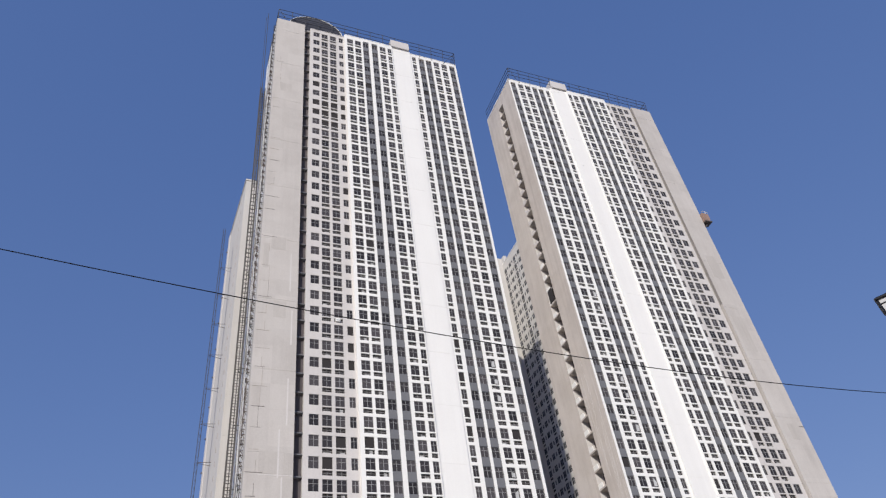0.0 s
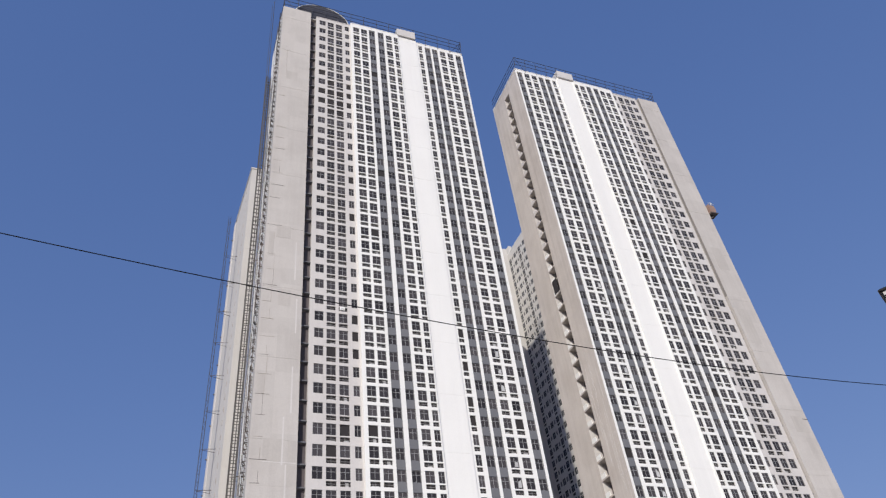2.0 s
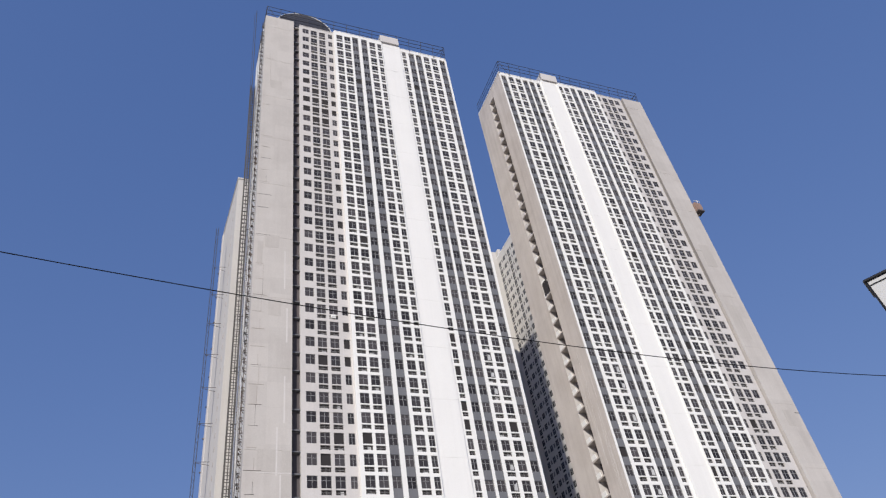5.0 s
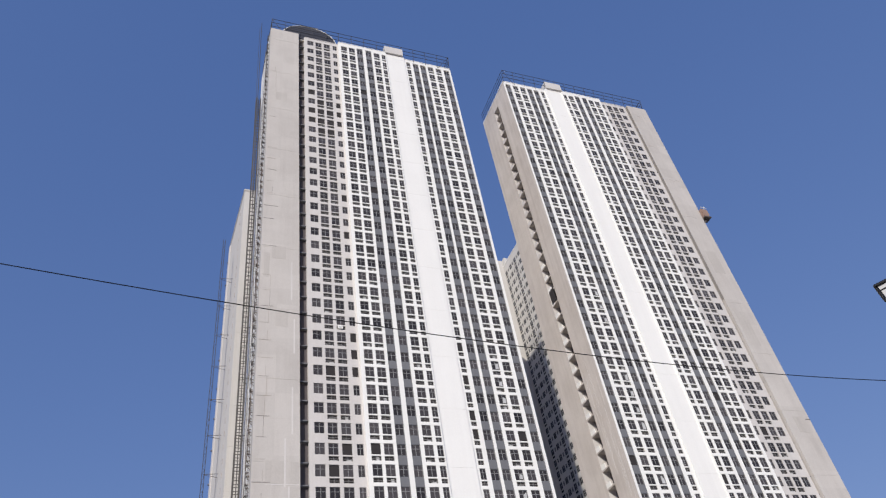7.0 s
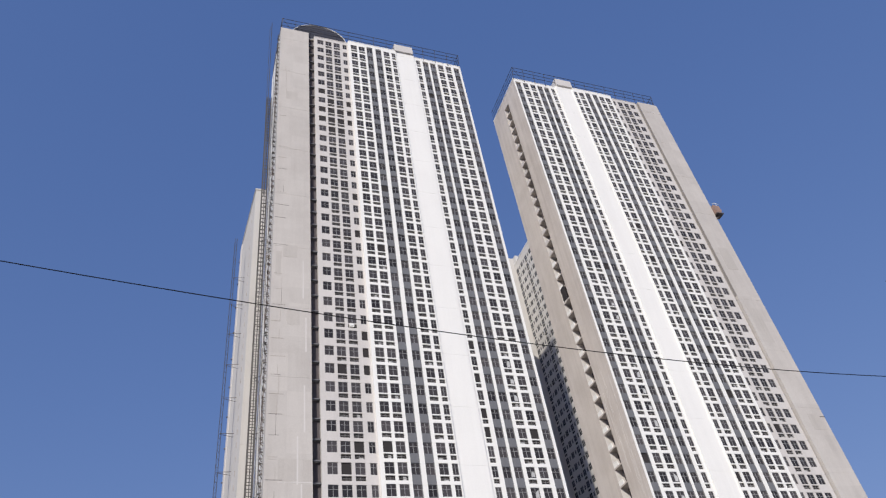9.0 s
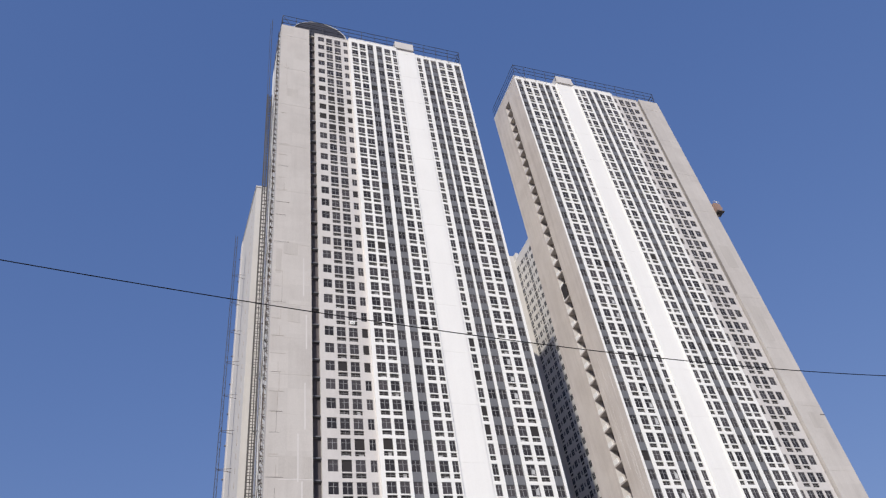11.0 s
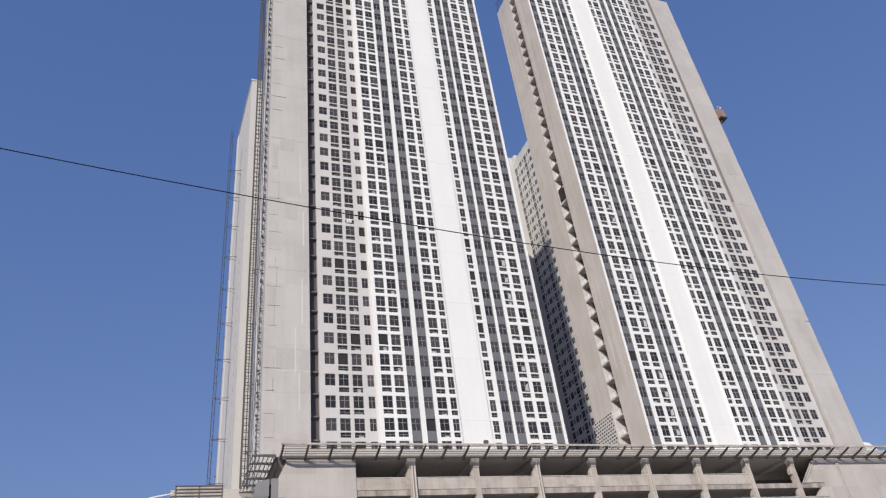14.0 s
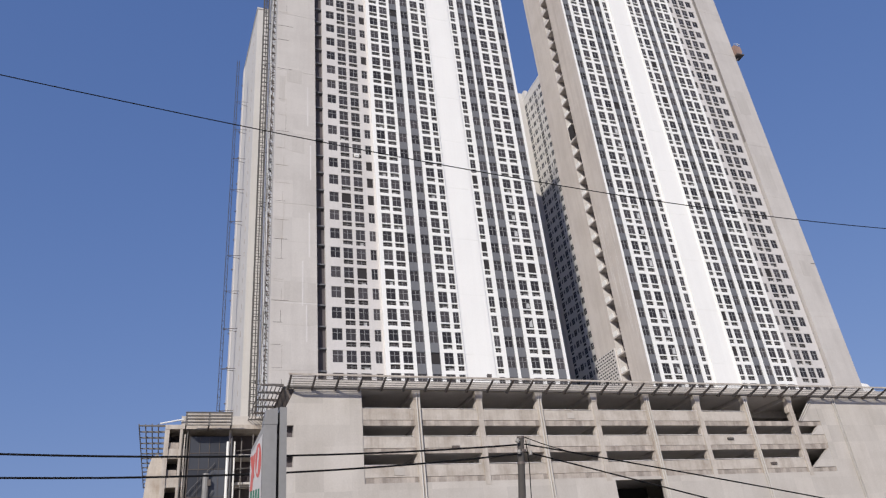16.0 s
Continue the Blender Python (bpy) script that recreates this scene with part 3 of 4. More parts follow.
small_r = [CORNER - 2.55 - 3.1 * i for i in range(8)]
holes = [(y - REAR_MAIN / 2, y + REAR_MAIN / 2, z - TALL / 2, z + TALL / 2) for y in main_r for z in zs_r]
holes += [(y - REAR_SMALL / 2, y + REAR_SMALL / 2, z - SMALL_H / 2, z + SMALL_H / 2) for y in small_r for z in zs_r]
holes += [(y - REAR_MAIN / 2, y + REAR_MAIN / 2, z + SUB - LOW / 2, z + SUB + LOW / 2) for y in main_r[::2] for z in zs_r]
part("side_wall", Build().wall(wall_x(91.6), 124.0, CORNER, DECK_Z - 0.2, REAR_TOP, holes, REVEAL), BACK, rear_r, "beige side wall with rows of windows")
fr, pn, vents = Build(), Build(), Build()
for cols, w, h in ((main_r, REAR_MAIN, TALL), (small_r, REAR_SMALL, SMALL_H)):
    side_frame, side_pane = (turned(q) for q in window_shapes(w, h))
    places = [(91.6, y, z) for y in cols for z in zs_r]
    fr.copies(side_frame, places)
    pn.copies(side_pane, places)
vents.copies(turned(vent_shape(REAR_MAIN)[0]), [(91.6, y, z + SUB) for y in main_r[::2] for z in zs_r])
part("vents", vents, VOID, rear_r, kind="stuff")
part("window_frames", fr, FRAME, rear_r, kind="stuff")
part("panes", pn, REARGLASS, rear_r, kind="stuff")
part("body", Build().box(92.0, 118.0, 124.0, 160.0, DECK_Z - 0.2, REAR_TOP - 0.6), BACK, rear_r)
cols_f = [80.6 + 1.82 * i for i in range(4)]
holes = [(x - SLIM / 2, x + SLIM / 2, z - TALL / 2, z + TALL / 2) for x in cols_f for z in zs_r]
part("cross_wall", Build().wall(wall_y(CORNER), 74.0, 91.6, DECK_Z - 0.2, REAR_TOP + 2.6, holes, REVEAL), BACK, rear_r)
fr, pn = Build(), Build()
for x in cols_f:
    for z in zs_r:
        fr.copies(SHAPES[SLIM][0], [(x, CORNER, z)])
        pn.copies(SHAPES[SLIM][1], [(x, CORNER, z)])
part("cross_window_frames", fr, FRAME, rear_r, kind="stuff")
part("cross_panes", pn, REARGLASS, rear_r, kind="stuff")
part("cross_body", Build().box(74.2, 91.5, CORNER + 0.4, 160.0, DECK_Z - 0.2, REAR_TOP + 2.4), BACK, rear_r)
part("corner_parapet", Build().box(91.61, 92.6, CORNER - 1.6, CORNER + 0.39, REAR_TOP + 0.21, REAR_TOP + 2.6), BACK, rear_r)
part("roof_coping", Build().box(91.5, 92.2, 124.0, CORNER, REAR_TOP, REAR_TOP + 0.2), WHITE, rear_r)

# left rear tower: mostly hidden, its plain side shows
rear_l = thing("rear_tower", (28, 143, DECK_Z), "pale concrete rear tower behind the hoist mast", "apartment tower", "rear towers")
zc, i = DECK_Z - 0.2, 0
while zc < REAR_TOP - 1.2:
    zt = min(zc + 9.0, REAR_TOP - 1.2)
    piece_shape = Build().prism([(10.5, 131.5), (45.0, 131.5), (45.0, 154.5), (9.4, 154.5)], 'z', zc, zt - 0.02)
    part("wall_lift", piece_shape, BACK, rear_l)
    zc = zt
part("roof_edge", Build().prism([(10.35, 131.35), (45.0, 131.35), (45.0, 154.6), (9.25, 154.6)], 'z', REAR_TOP - 1.2, REAR_TOP - 0.7), BACK, rear_l)
part("edge_pier", Build().prism([(9.36, 152.6), (9.8, 152.6), (9.8, 154.65), (9.2, 154.65)], 'z', DECK_Z - 0.2, REAR_TOP - 1.3), CREAM, rear_l, "paler pier at the corner")
slit = Build().box(-0.05, 0.1, -0.2, 0.2, -0.55, 0.55).mesh("slit_window", DIRTY)
for k in range(36):
    for yy in (136.5,):
        piece("slit_window", slit, (10.5 - 1.1 * (yy - 131.5) / 23.0, yy, REAR_TOP - 5 - 3.0 * k), rear_l)
for k in range(14):
    part("edge_bracket", Build().box(8.9, 9.5, 154.2, 154.5, 34 + 8.0 * k, 34.2 + 8.0 * k), STEEL, rear_l)

# a white cooling unit in one of the low openings
unit = thing("cooling_unit", (C1 + 3.63, A_Y, TOP - 75.0 + SUB), "small white cooling unit set in a low opening", "cooling unit")
part("casing", Build().box(C1 + 3.15, C1 + 3.85, A_Y - 0.22, A_Y + 0.15, TOP - 75.0 + SUB - 0.28, TOP - 75.0 + SUB + 0.24), WHITE, unit)
part("grille", Build().box(C1 + 3.25, C1 + 3.75, A_Y - 0.235, A_Y - 0.221, TOP - 75.0 + SUB - 0.18, TOP - 75.0 + SUB + 0.05), SHEET, unit)

# hoist cage at the far corner of the right tower
cage = thing("hoist_cage", (106.4, FACE, 103.6), "rusty orange hoist cage hung at the tower's corner", "hoist cage")
part("cabin", Build().prism([(104.7, 104.6), (106.0, 104.6), (106.4, 105.3), (106.25, 106.7), (104.7, 106.9)], 'y', FACE - 0.8, FACE + 0.8), RUST, cage)
part("floor", Build().box(104.66, 106.5, FACE - 0.9, FACE + 0.9, 104.3, 104.58), STEEL, cage, "dark steel floor frame")
part("guard", Build().path([(104.7, FACE - 0.85, 107.2), (105.6, FACE - 0.85, 107.4), (106.3, FACE - 0.85, 107.1)], 0.06), WHITE, cage, "pale top guard")
part("guard_post", Build().bar((105.6, FACE - 0.85, 106.7), (105.6, FACE - 0.85, 107.4), 0.05), WHITE, cage)
part("support", Build().path([(104.5, FACE, 103.0), (105.8, FACE, 104.3)], 0.16), STEEL, cage)

# ---- podium with its parking decks ----
PY = 75.0
PX0, PX1 = 11.4, 128.0
OX0, OX1 = 18.76, 83.2
ZTOP = 26.95
LEVELS = [(24.79, 26.95), (21.70, 22.94), (18.63, 19.86)]      # openings: sill and head
podium = thing("parking_podium", (60, 110, 0), "weathered concrete parking podium with open decks under the towers", "parking podium")
part("front_wall", Build().box(PX0, OX0, PY, PY + 0.4, 0, 27.3), PODIUM, podium, "plain beige rendered wall")
lower = Build().wall(wall_y(PY), OX0, OX1, 0.0, 16.8, [(48.8, 55.4, 9.0, 16.45)], 0.5)
part("lower_wall", lower, PODIUM, podium, "beige lower wall with long water stains")
# near-black back imitates the darkness inside the doorway
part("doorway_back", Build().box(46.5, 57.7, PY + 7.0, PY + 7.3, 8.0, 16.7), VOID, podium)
part("front_wall", Build().box(OX1, PX1, PY, PY + 0.4, 0, 27.3), PODIUM, podium, "plain beige rendered wall")
part("left_wall", Build().wall(wall_x(PX0), PY + 0.4, 128.0, 0.0, ZTOP, [(82.3, 88.0, a, b) for a, b in ((22.0, 23.2), (18.9, 20.2))], 0.5), PODIUM, podium)
# corner return with two dark recesses at deck height
for z0, z1 in ((0, 18.63), (19.86, 21.70), (22.94, 24.3)):
    part("corner_wall", Build().box(10.3, PX0 - 0.003, PY + 0.003, PY + 0.29, z0, z1), PODIUM, podium)
part("corner_wall", Build().prism([(10.3, 24.303), (PX0 - 0.003, 24.303), (PX0 - 0.003, 26.6)], 'y', PY + 0.003, PY + 0.29), PODIUM, podium)
# back and ceiling coloured dark for the shade in the recesses
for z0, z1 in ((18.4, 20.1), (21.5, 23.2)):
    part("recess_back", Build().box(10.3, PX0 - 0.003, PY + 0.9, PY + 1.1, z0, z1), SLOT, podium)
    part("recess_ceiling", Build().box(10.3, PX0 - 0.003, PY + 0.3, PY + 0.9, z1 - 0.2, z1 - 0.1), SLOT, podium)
part("roof_deck", Build().box(PX0 + 0.01, PX1 - 0.41, 82.0, 164.59, 26.0, DECK_Z), DECK, podium)
part("roof_edge_deck", Build().box(PX0 + 0.01, PX1 - 0.41, PY + 0.41, 82.0, 26.97, 27.15), INNER, podium)
part("deck_step", Build().box(PX0 + 0.01, PX1 - 0.41, 81.8, 82.0, 26.0, 26.96), DECK, podium)
part("roof_parapet", Build().box(PX0, PX1, PY + 0.42, PY + 0.75, 27.16, 28.1), PODIUM, podium, "beige roof parapet behind the canopy")
part("far_wall", Build().box(PX1 - 0.4, PX1, PY + 0.4, 165.0, 0, 26.0), PODIUM, podium)
part("rear_wall", Build().box(PX0, PX1 - 0.4, 164.6, 165.0, 0, 26.0), PODIUM, podium)
part("deck_back", Build().box(PX0 + 0.5, PX1 - 1, 96.0, 96.3, 0, 26.0), INNER, podium)
part("top_beam", Build().box(OX0, OX1, PY + 0.02, PY + 0.41, 26.96, 27.3), BEAM, podium)
for z in (16.8, 19.9, 23.0):
    part("deck_slab", Build().box(OX0 - 5, OX1 + 5, PY + 0.5, 95.9, z, z + 0.3), INNER, podium)
PIL = [25.05, 32.7, 40.46, 48.0, 55.6, 63.4, 71.2, 78.7]
ends = [OX0] + PIL + [OX1]
rb = random.Random(11)
for n, (z0, z1) in enumerate(((22.94, 24.79), (19.86, 21.70), (16.80, 18.63))):
    for a, b in zip(ends, ends[1:]):
        a2, b2 = a + (0.3 if a in PIL else 0), b - (0.3 if b in PIL else 0)
        o = rb.uniform(-0.015, 0.015)
        last = b == OX1
        part("slab_edge", Build().box(a2, b2, PY + 0.16 + o, PY + 0.46, z0 + rb.uniform(-0.03, 0.03), z0 + 0.615), DIRTY, podium, "stained slab edge")
        if n == 0 and (a == PIL[-2] or last):
            continue
        if n == 2 and last:
            part("end_gusset", Build().prism([(81.2, 18.626), (OX1, 18.626), (OX1, 17.42), (79.5, 17.42)], 'y', PY + 0.03, PY + 0.5), PODIUM, podium, "sloping end of the open deck")
            continue
        part("parapet_beam", Build().box(a2, b2, PY + 0.10 + o, PY + 0.45, z0 + 0.62, z1 + rb.uniform(-0.03, 0.03)), BEAM, podium)
        part("beam_lip", Build().box(a2, b2, PY + 0.06 + o, PY + 0.47, z1 + 0.032, z1 + 0.10), CREAM, podium)
for x in PIL:
    sh = Build().box(x - 0.32, x + 0.32, PY - 0.04, PY + 0.7, 16.4, 26.4)
    ob = part("pilaster", sh, BEAM, podium)
    part("pilaster_cap", Build().prism([(x - 0.5, 26.9), (x - 0.34, 25.9), (x + 0.34, 25.9), (x + 0.5, 26.9)], 'y', PY - 0.12, PY + 0.6), BEAM, ob)
    for z in (24.79, 21.70, 18.63):
        part("haunch", Build().prism([(x - 0.62, z - 0.05), (x - 0.62, z + 0.5), (x - 0.3, z + 1.1), (x - 0.3, z - 0.05)], 'y', PY + 0.05, PY + 0.6), BEAM, ob)
for x in (25.2, 40.45, 55.7, 71.1, 86.6):
    for d in (-0.16, 0.16):
        part("drain_pipe", Build().bar((x + d, PY - 0.16, 6.0), (x + d, PY - 0.16, 26.6), 0.085, 8), PIPE, podium, "white drain pipe")
# sloping braces and ends at the far end of the decks
for d in (0.0, 0.42):
    part("brace", Build().bar((79.35 + d, PY - 0.06, 23.5), (82.25 + d, PY - 0.06, 26.35), 0.07, 8), PIPE, podium, "pale sloping brace")
part("end_gusset", Build().prism([(83.05, 26.95), (OX1, 26.95), (OX1, 23.56), (79.75, 23.56)], 'y', PY + 0.03, PY + 0.5), PODIUM, podium, "sloping end of the open deck")
for (z0, z1), xb, xt in zip(LEVELS[1:], (81.1, 81.2), (82.6, 82.95)):
    part("end_gusset", Build().prism([(xt, z1), (OX1, z1), (OX1, z0), (xb, z0)], 'y', PY + 0.03, PY + 0.5), PODIUM, podium, "sloping end of the open deck")
for x, z, w, h in ((34.6, 20.7, 1.5, 0.9), (44.0, 23.8, 0.9, 0.7), (22.0, 17.6, 1.2, 0.8)):
    part("beam_patch", Build().box(x, x + w, PY + 0.06, PY + 0.12, z, z + h), PODIUM, podium, "pale repaired patch")
# small outlets
for x, z in ((63.9 + 2.8, 21.1), (72.5, 17.9), (28.8, 20.4)):
    part("outlet", Build().box(x, x + 0.9, PY - 0.1, PY + 0.1, z, z + 0.25), STEEL, podium)
# deck ceilings carry a few cross beams
for z, far in ((26.95, 81.7), (23.0, 95.8), (19.9, 95.8)):
    for x in PIL:
        part("deck_beam", Build().box(x - 0.25, x + 0.25, PY + 0.75, far, z - 0.45, z - 0.004), INNER, podium)

# ---- lattice canopy round the podium's top edge ----
def arc(s):
    return (-2.45 * s, 0.60 * s ** 1.5)


canopy = thing("lattice_canopy", (60, PY, 26.6), "grey steel lattice canopy along the podium roof", "canopy", "roof canopies")
rib = Build()
S = [i / 6 for i in range(7)]
prof = [(arc(s)[0], arc(s)[1]) for s in S] + [(arc(s)[0] + 0.02, arc(s)[1] - 0.30 + 0.14 * s) for s in reversed(S)]
rib.prism(prof, 'x', -0.09, 0.09)
rib_mesh = rib.mesh("rib", STEEL)
CX0, CX1 = 10.6, 127.0
nrib = int((CX1 - CX0) / 2.553)
for i in range(nrib + 1):
    piece("rib", rib_mesh, (CX0 + 0.15 + 2.553 * i, PY - 0.02, 27.05), canopy)
knee_mesh = Build().prism([(0.0, -0.42), (-0.16, -0.42), (-0.42, -0.22), (-0.42, -0.05), (0.0, -0.05)], 'x', -0.11, 0.11).mesh("rib_bracket", STEEL)
for i in range(nrib + 1):
    piece("rib_bracket", knee_mesh, (CX0 + 0.15 + 2.553 * i, PY - 0.17, 27.1), canopy)
for s, r in ((0.16, 0.028), (0.34, 0.028), (0.52, 0.028), (0.70, 0.028), (0.86, 0.028)):
    y, z = arc(s)
    part("lattice_bar", Build().box(CX0, CX1, PY + y - r, PY + y + r, 27.05 + z - 0.02, 27.05 + z + 0.04), LATTICE, canopy)
y, z = arc(1.0)
part("fascia", Build().box(CX0 - 0.1, CX1, PY + y - 0.10, PY + y + 0.05, 26.95 + z, 26.95 + z + 0.2), BEAM, canopy, "pale front rail")
part("wall_rail", Build().box(CX0, CX1, PY - 0.16, PY - 0.002, 26.96, 27.14), LATTICE, canopy)

flood = thing("flood_lamp", (33.35, PY - 2.3, 27.75), "small dark flood lamp on the canopy rail", "flood lamp")
part("lamp_body", Build().box(33.1, 33.6, PY - 2.45, PY - 2.15, 27.85, 28.2), STEEL, flood)
part("lamp_bracket", Build().box(33.3, 33.4, PY - 2.4, PY - 2.3, 27.75, 27.86), STEEL, flood)
duct = thing("roof_duct", (106.3, 85.0, DECK_Z), "pale duct on the podium roof beside the tower", "duct")
part("duct_body", Build().prism([(104.7, DECK_Z), (108.6, DECK_Z), (108.4, 30.4), (106.2, 32.4), (104.7, 32.6)], 'y', 84.2, 86.0), WHITE, duct)

side_canopy = thing("lattice_canopy", (PX0, 90, 26.6), "grey steel lattice canopy along the podium's side", "canopy", "roof canopies")
side_prof = [(0.0, 0.06), (-1.2, 0.09), (-2.35, 0.0), (-2.35, -0.13), (-1.2, -0.12), (0.0, -0.24)]
rib_y_mesh = Build().prism(side_prof, 'y', -0.08, 0.08).mesh("rib", STEEL)
for i in range(17):
    piece("rib", rib_y_mesh, (10.35, 75.1 + 2.55 * i, 27.33), side_canopy)
for u in (0.25, 0.7, 1.15, 1.6, 2.0, 2.35):
    part("lattice_bar", Build().box(10.35 - u - 0.035, 10.35 - u + 0.035, 75.0, 118.5, 27.36, 27.44), LATTICE, side_canopy)

# dark steel colour stands in for the shade on this underside
part("corner_soffit", Build().prism([(10.3, 27.3), (11.39, 27.0), (11.39, 25.2)], 'y', 75.3, 117.0), STEEL, side_canopy, "sloping soffit at the podium's corner, coloured dark for its shade")

# ---- lower wing with its own canopies ----
wing = thing("podium_wing", (4, 110, 0), "podium wing with a glazed stair front and beige columns", "podium wing")
WY = 88.0
part("end_wall", Build().box(-1.3, -0.9, WY + 0.3, 128, 0, 26.2), PODIUM, wing)
part("roof", Build().box(-1.3, PX0 - 0.05, WY, 128, 26.2, 26.7), BEAM, wing)
part("upper_kerb", Build().box(0.4, PX0 - 0.05, WY + 0.6, WY + 1.0, 26.7, 27.9), PODIUM, wing)
# dark backing holds the shade behind the wing's front
part("backing", Build().box(-0.85, PX0 - 0.05, WY + 3.0, WY + 3.3, 0, 26.15), SLOT, wing)
for x, w in ((-1.05, 0.5), (0.5, 0.32), (5.95, 0.2)):
    part("column", Build().box(x - w / 2, x + w / 2, WY - 0.02, WY + 0.6, 0, 26.15), BEAM, wing)
for z in (23.2, 20.0, 16.9, 13.8, 10.7):
    part("floor_band", Build().box(-1.28, 1.3, WY + 0.12, WY + 2.9, z - 0.35, z + 0.75), BEAM, wing)
    part("floor_band", Build().box(6.1, PX0 - 0.06, WY + 0.3, WY + 2.9, z - 0.2, z + 0.05), DECK, wing)
for i in range(2):
    for j, (z0, z1) in enumerate(((21.6, 25.3), (17.0, 21.5), (11.0, 16.9))):
        x0 = 1.5 + 2.2 * i
        part("glazing_pane", Build().box(x0, x0 + 2.18, WY + 0.1, WY + 0.13, z0, z1), BLUEGLASS, wing, "blue-grey glass pane")
for x in (1.44, 5.9):
    part("glazing_bar", Build().box(x, x + 0.08, WY + 0.02, WY + 0.16, 11, 25.4), STEEL, wing)
for j in range(4):
    z = 22.2 - 3.1 * j
    part("stair_rail", Build().bar((1.5, WY - 0.15, z - 3.4), (4.4, WY - 0.15, z), 0.05).bar((1.5, WY - 0.15, z - 4.3), (4.4, WY - 0.15, z - 0.9), 0.035), RAIL, wing, "dark stair rail")
    for i in range(5):
        zz = z - 3.4 + 3.4 * (0.1 + 0.2 * i)
        part("stair_baluster", Build().bar((1.79 + 0.58 * i, WY - 0.15, zz - 0.9), (1.79 + 0.58 * i, WY - 0.15, zz), 0.025), RAIL, wing)
for z in (12.5, 15.5, 18.5, 21.55, 23.4):
    part("glazing_bar", Build().box(1.52, 5.9, WY + 0.04, WY + 0.098, z - 0.03, z + 0.03), STEEL, wing)
for x in (2.6, 3.68, 4.8):
    part("glazing_bar", Build().box(x, x + 0.05, WY + 0.03, WY + 0.097, 11, 25.3), STEEL, wing)
part("inner_pipe", Build().bar((3.5, WY - 0.2, 9), (3.5, WY - 0.2, 21.0), 0.35, 10), SIGNGREY, wing)
for z in (13.6, 16.4, 19.6):
    part("pipe_bracket", Build().box(3.7, 4.05, WY - 0.5, WY - 0.05, z, z + 0.7), STEEL, wing)
part("stair_side_wall", Build().prism([(-3.6, 0), (-3.2, 16), (-2.9, 22.6), (-2.5, 24.0), (-1.9, 24.3), (-1.31, 23.6), (-1.31, 0)], 'y', WY + 4, WY + 5), BEAM, wing, "pale stair side wall")
for x, rad in ((5.75, 0.17), (6.5, 0.10)):
    part("white_pipe", Build().bar((x, WY - 0.3, 6), (x, WY - 0.3, 24.6), rad, 8), WHITE, wing, "white vertical pipe")
part("roof_edge_light", Build().bar((-1.9, WY + 0.25, 26.9), (0.6, WY + 0.25, 27.4), 0.09, 8), WHITE, wing, "white roof edge bar")
part("dark_pole", Build().bar((6.15, WY - 0.45, 6), (6.15, WY - 0.45, 25.2), 0.14, 8), RAIL, wing, "dark vertical pole between white pipes")
rw = random.Random(21)
for j in range(4):
    z = 23.95 - 3.1 * j
    part("balustrade", Build().box(-0.75, 0.3, WY + 0.3, WY + 0.4, z - 0.1, z + 0.75), DIRTY, wing)
    part("side_post", Build().box(0.85 + 0.05 * j, 0.97 + 0.05 * j, WY - 0.12, WY, z - 2.6, z + 1.6), BEAM, wing)
for x, z0, z1 in ((0.66, 12.0, 25.6), (1.2, 12.0, 25.9), (7.3, 10.0, 25.0), (8.6, 10.0, 25.5)):
    part("service_pipe", Build().bar((x, WY - 0.1, z0), (x, WY - 0.1, z1), 0.07, 8), LATTICE, wing)
for j in range(6):
    part("scaffold_bar", Build().bar((6.7, WY - 0.4, 13 + 2.1 * j), (9.6, WY - 0.4, 13.2 + 2.1 * j), 0.06, 6), STEEL, wing)

wing_canopy = thing("lattice_canopy", (3.3, WY, 26.6), "short grey lattice canopy over the glazed front", "canopy", "roof canopies")
for i in range(3):
    x = 0.9 + 2.5 * i
    part("rib", Build().prism([(WY - 2.2, 26.0), (WY - 2.1, 27.55), (WY - 1.9, 27.55), (WY - 1.8, 26.2), (WY, 26.2), (WY, 26.0)], 'x', x - 0.08, x + 0.08), LATTICE, wing_canopy)
for z in (26.05, 26.42, 26.8, 27.17, 27.55):
    part("lattice_bar", Build().box(0.8, 6.0, WY - 2.2, WY - 2.1, z - 0.05, z + 0.05), LATTICE, wing_canopy)
part("slat_sheet", Build().box(0.85, 5.95, WY - 2.08, WY - 2.05, 26.1, 27.5), BEAM, wing_canopy, "pale backing sheet")
end_canopy = thing("lattice_canopy", (-1.3, 100, 26.0), "grey lattice canopy stepping along the wing's end", "canopy", "roof canopies")
for i in range(14):
    yy = 89.0 + 2.6 * i
    part("rib", Build().prism([(-1.32, 26.72), (-4.2, 26.8), (-4.2, 26.92), (-1.32, 26.95)], 'y', yy - 0.08, yy + 0.08), LATTICE, end_canopy)
for x, z in ((-4.2, 26.98), (-3.5, 26.99), (-2.8, 27.0), (-2.1, 27.01)):
    part("lattice_bar", Build().box(x - 0.06, x + 0.06, 88.9, 124.0, z - 0.05, z + 0.05), LATTICE, end_canopy)

# ---- tall street sign ----
sign = thing("street_sign", (2.6, 20.3, 0), "tall grey street sign with a white panel and red emblem", "sign")
NEAR = 20.0 / 72.0
SIGN_FOOT = EYE - (EYE + 0.045) / NEAR


def nearer(shape):
    """Brings the sign's own drawing size to its true size, 20 m off."""
    shape.v = [(x * NEAR - 0.055, y * NEAR, EYE + 0.045 + (z - EYE) * NEAR) for x, y, z in shape.v]
    return shape


body_shape = Build().prism([(8.05, 72.0), (9.35, 72.0), (9.35, 73.6), (7.1, 73.9)], 'z', SIGN_FOOT, 22.0)
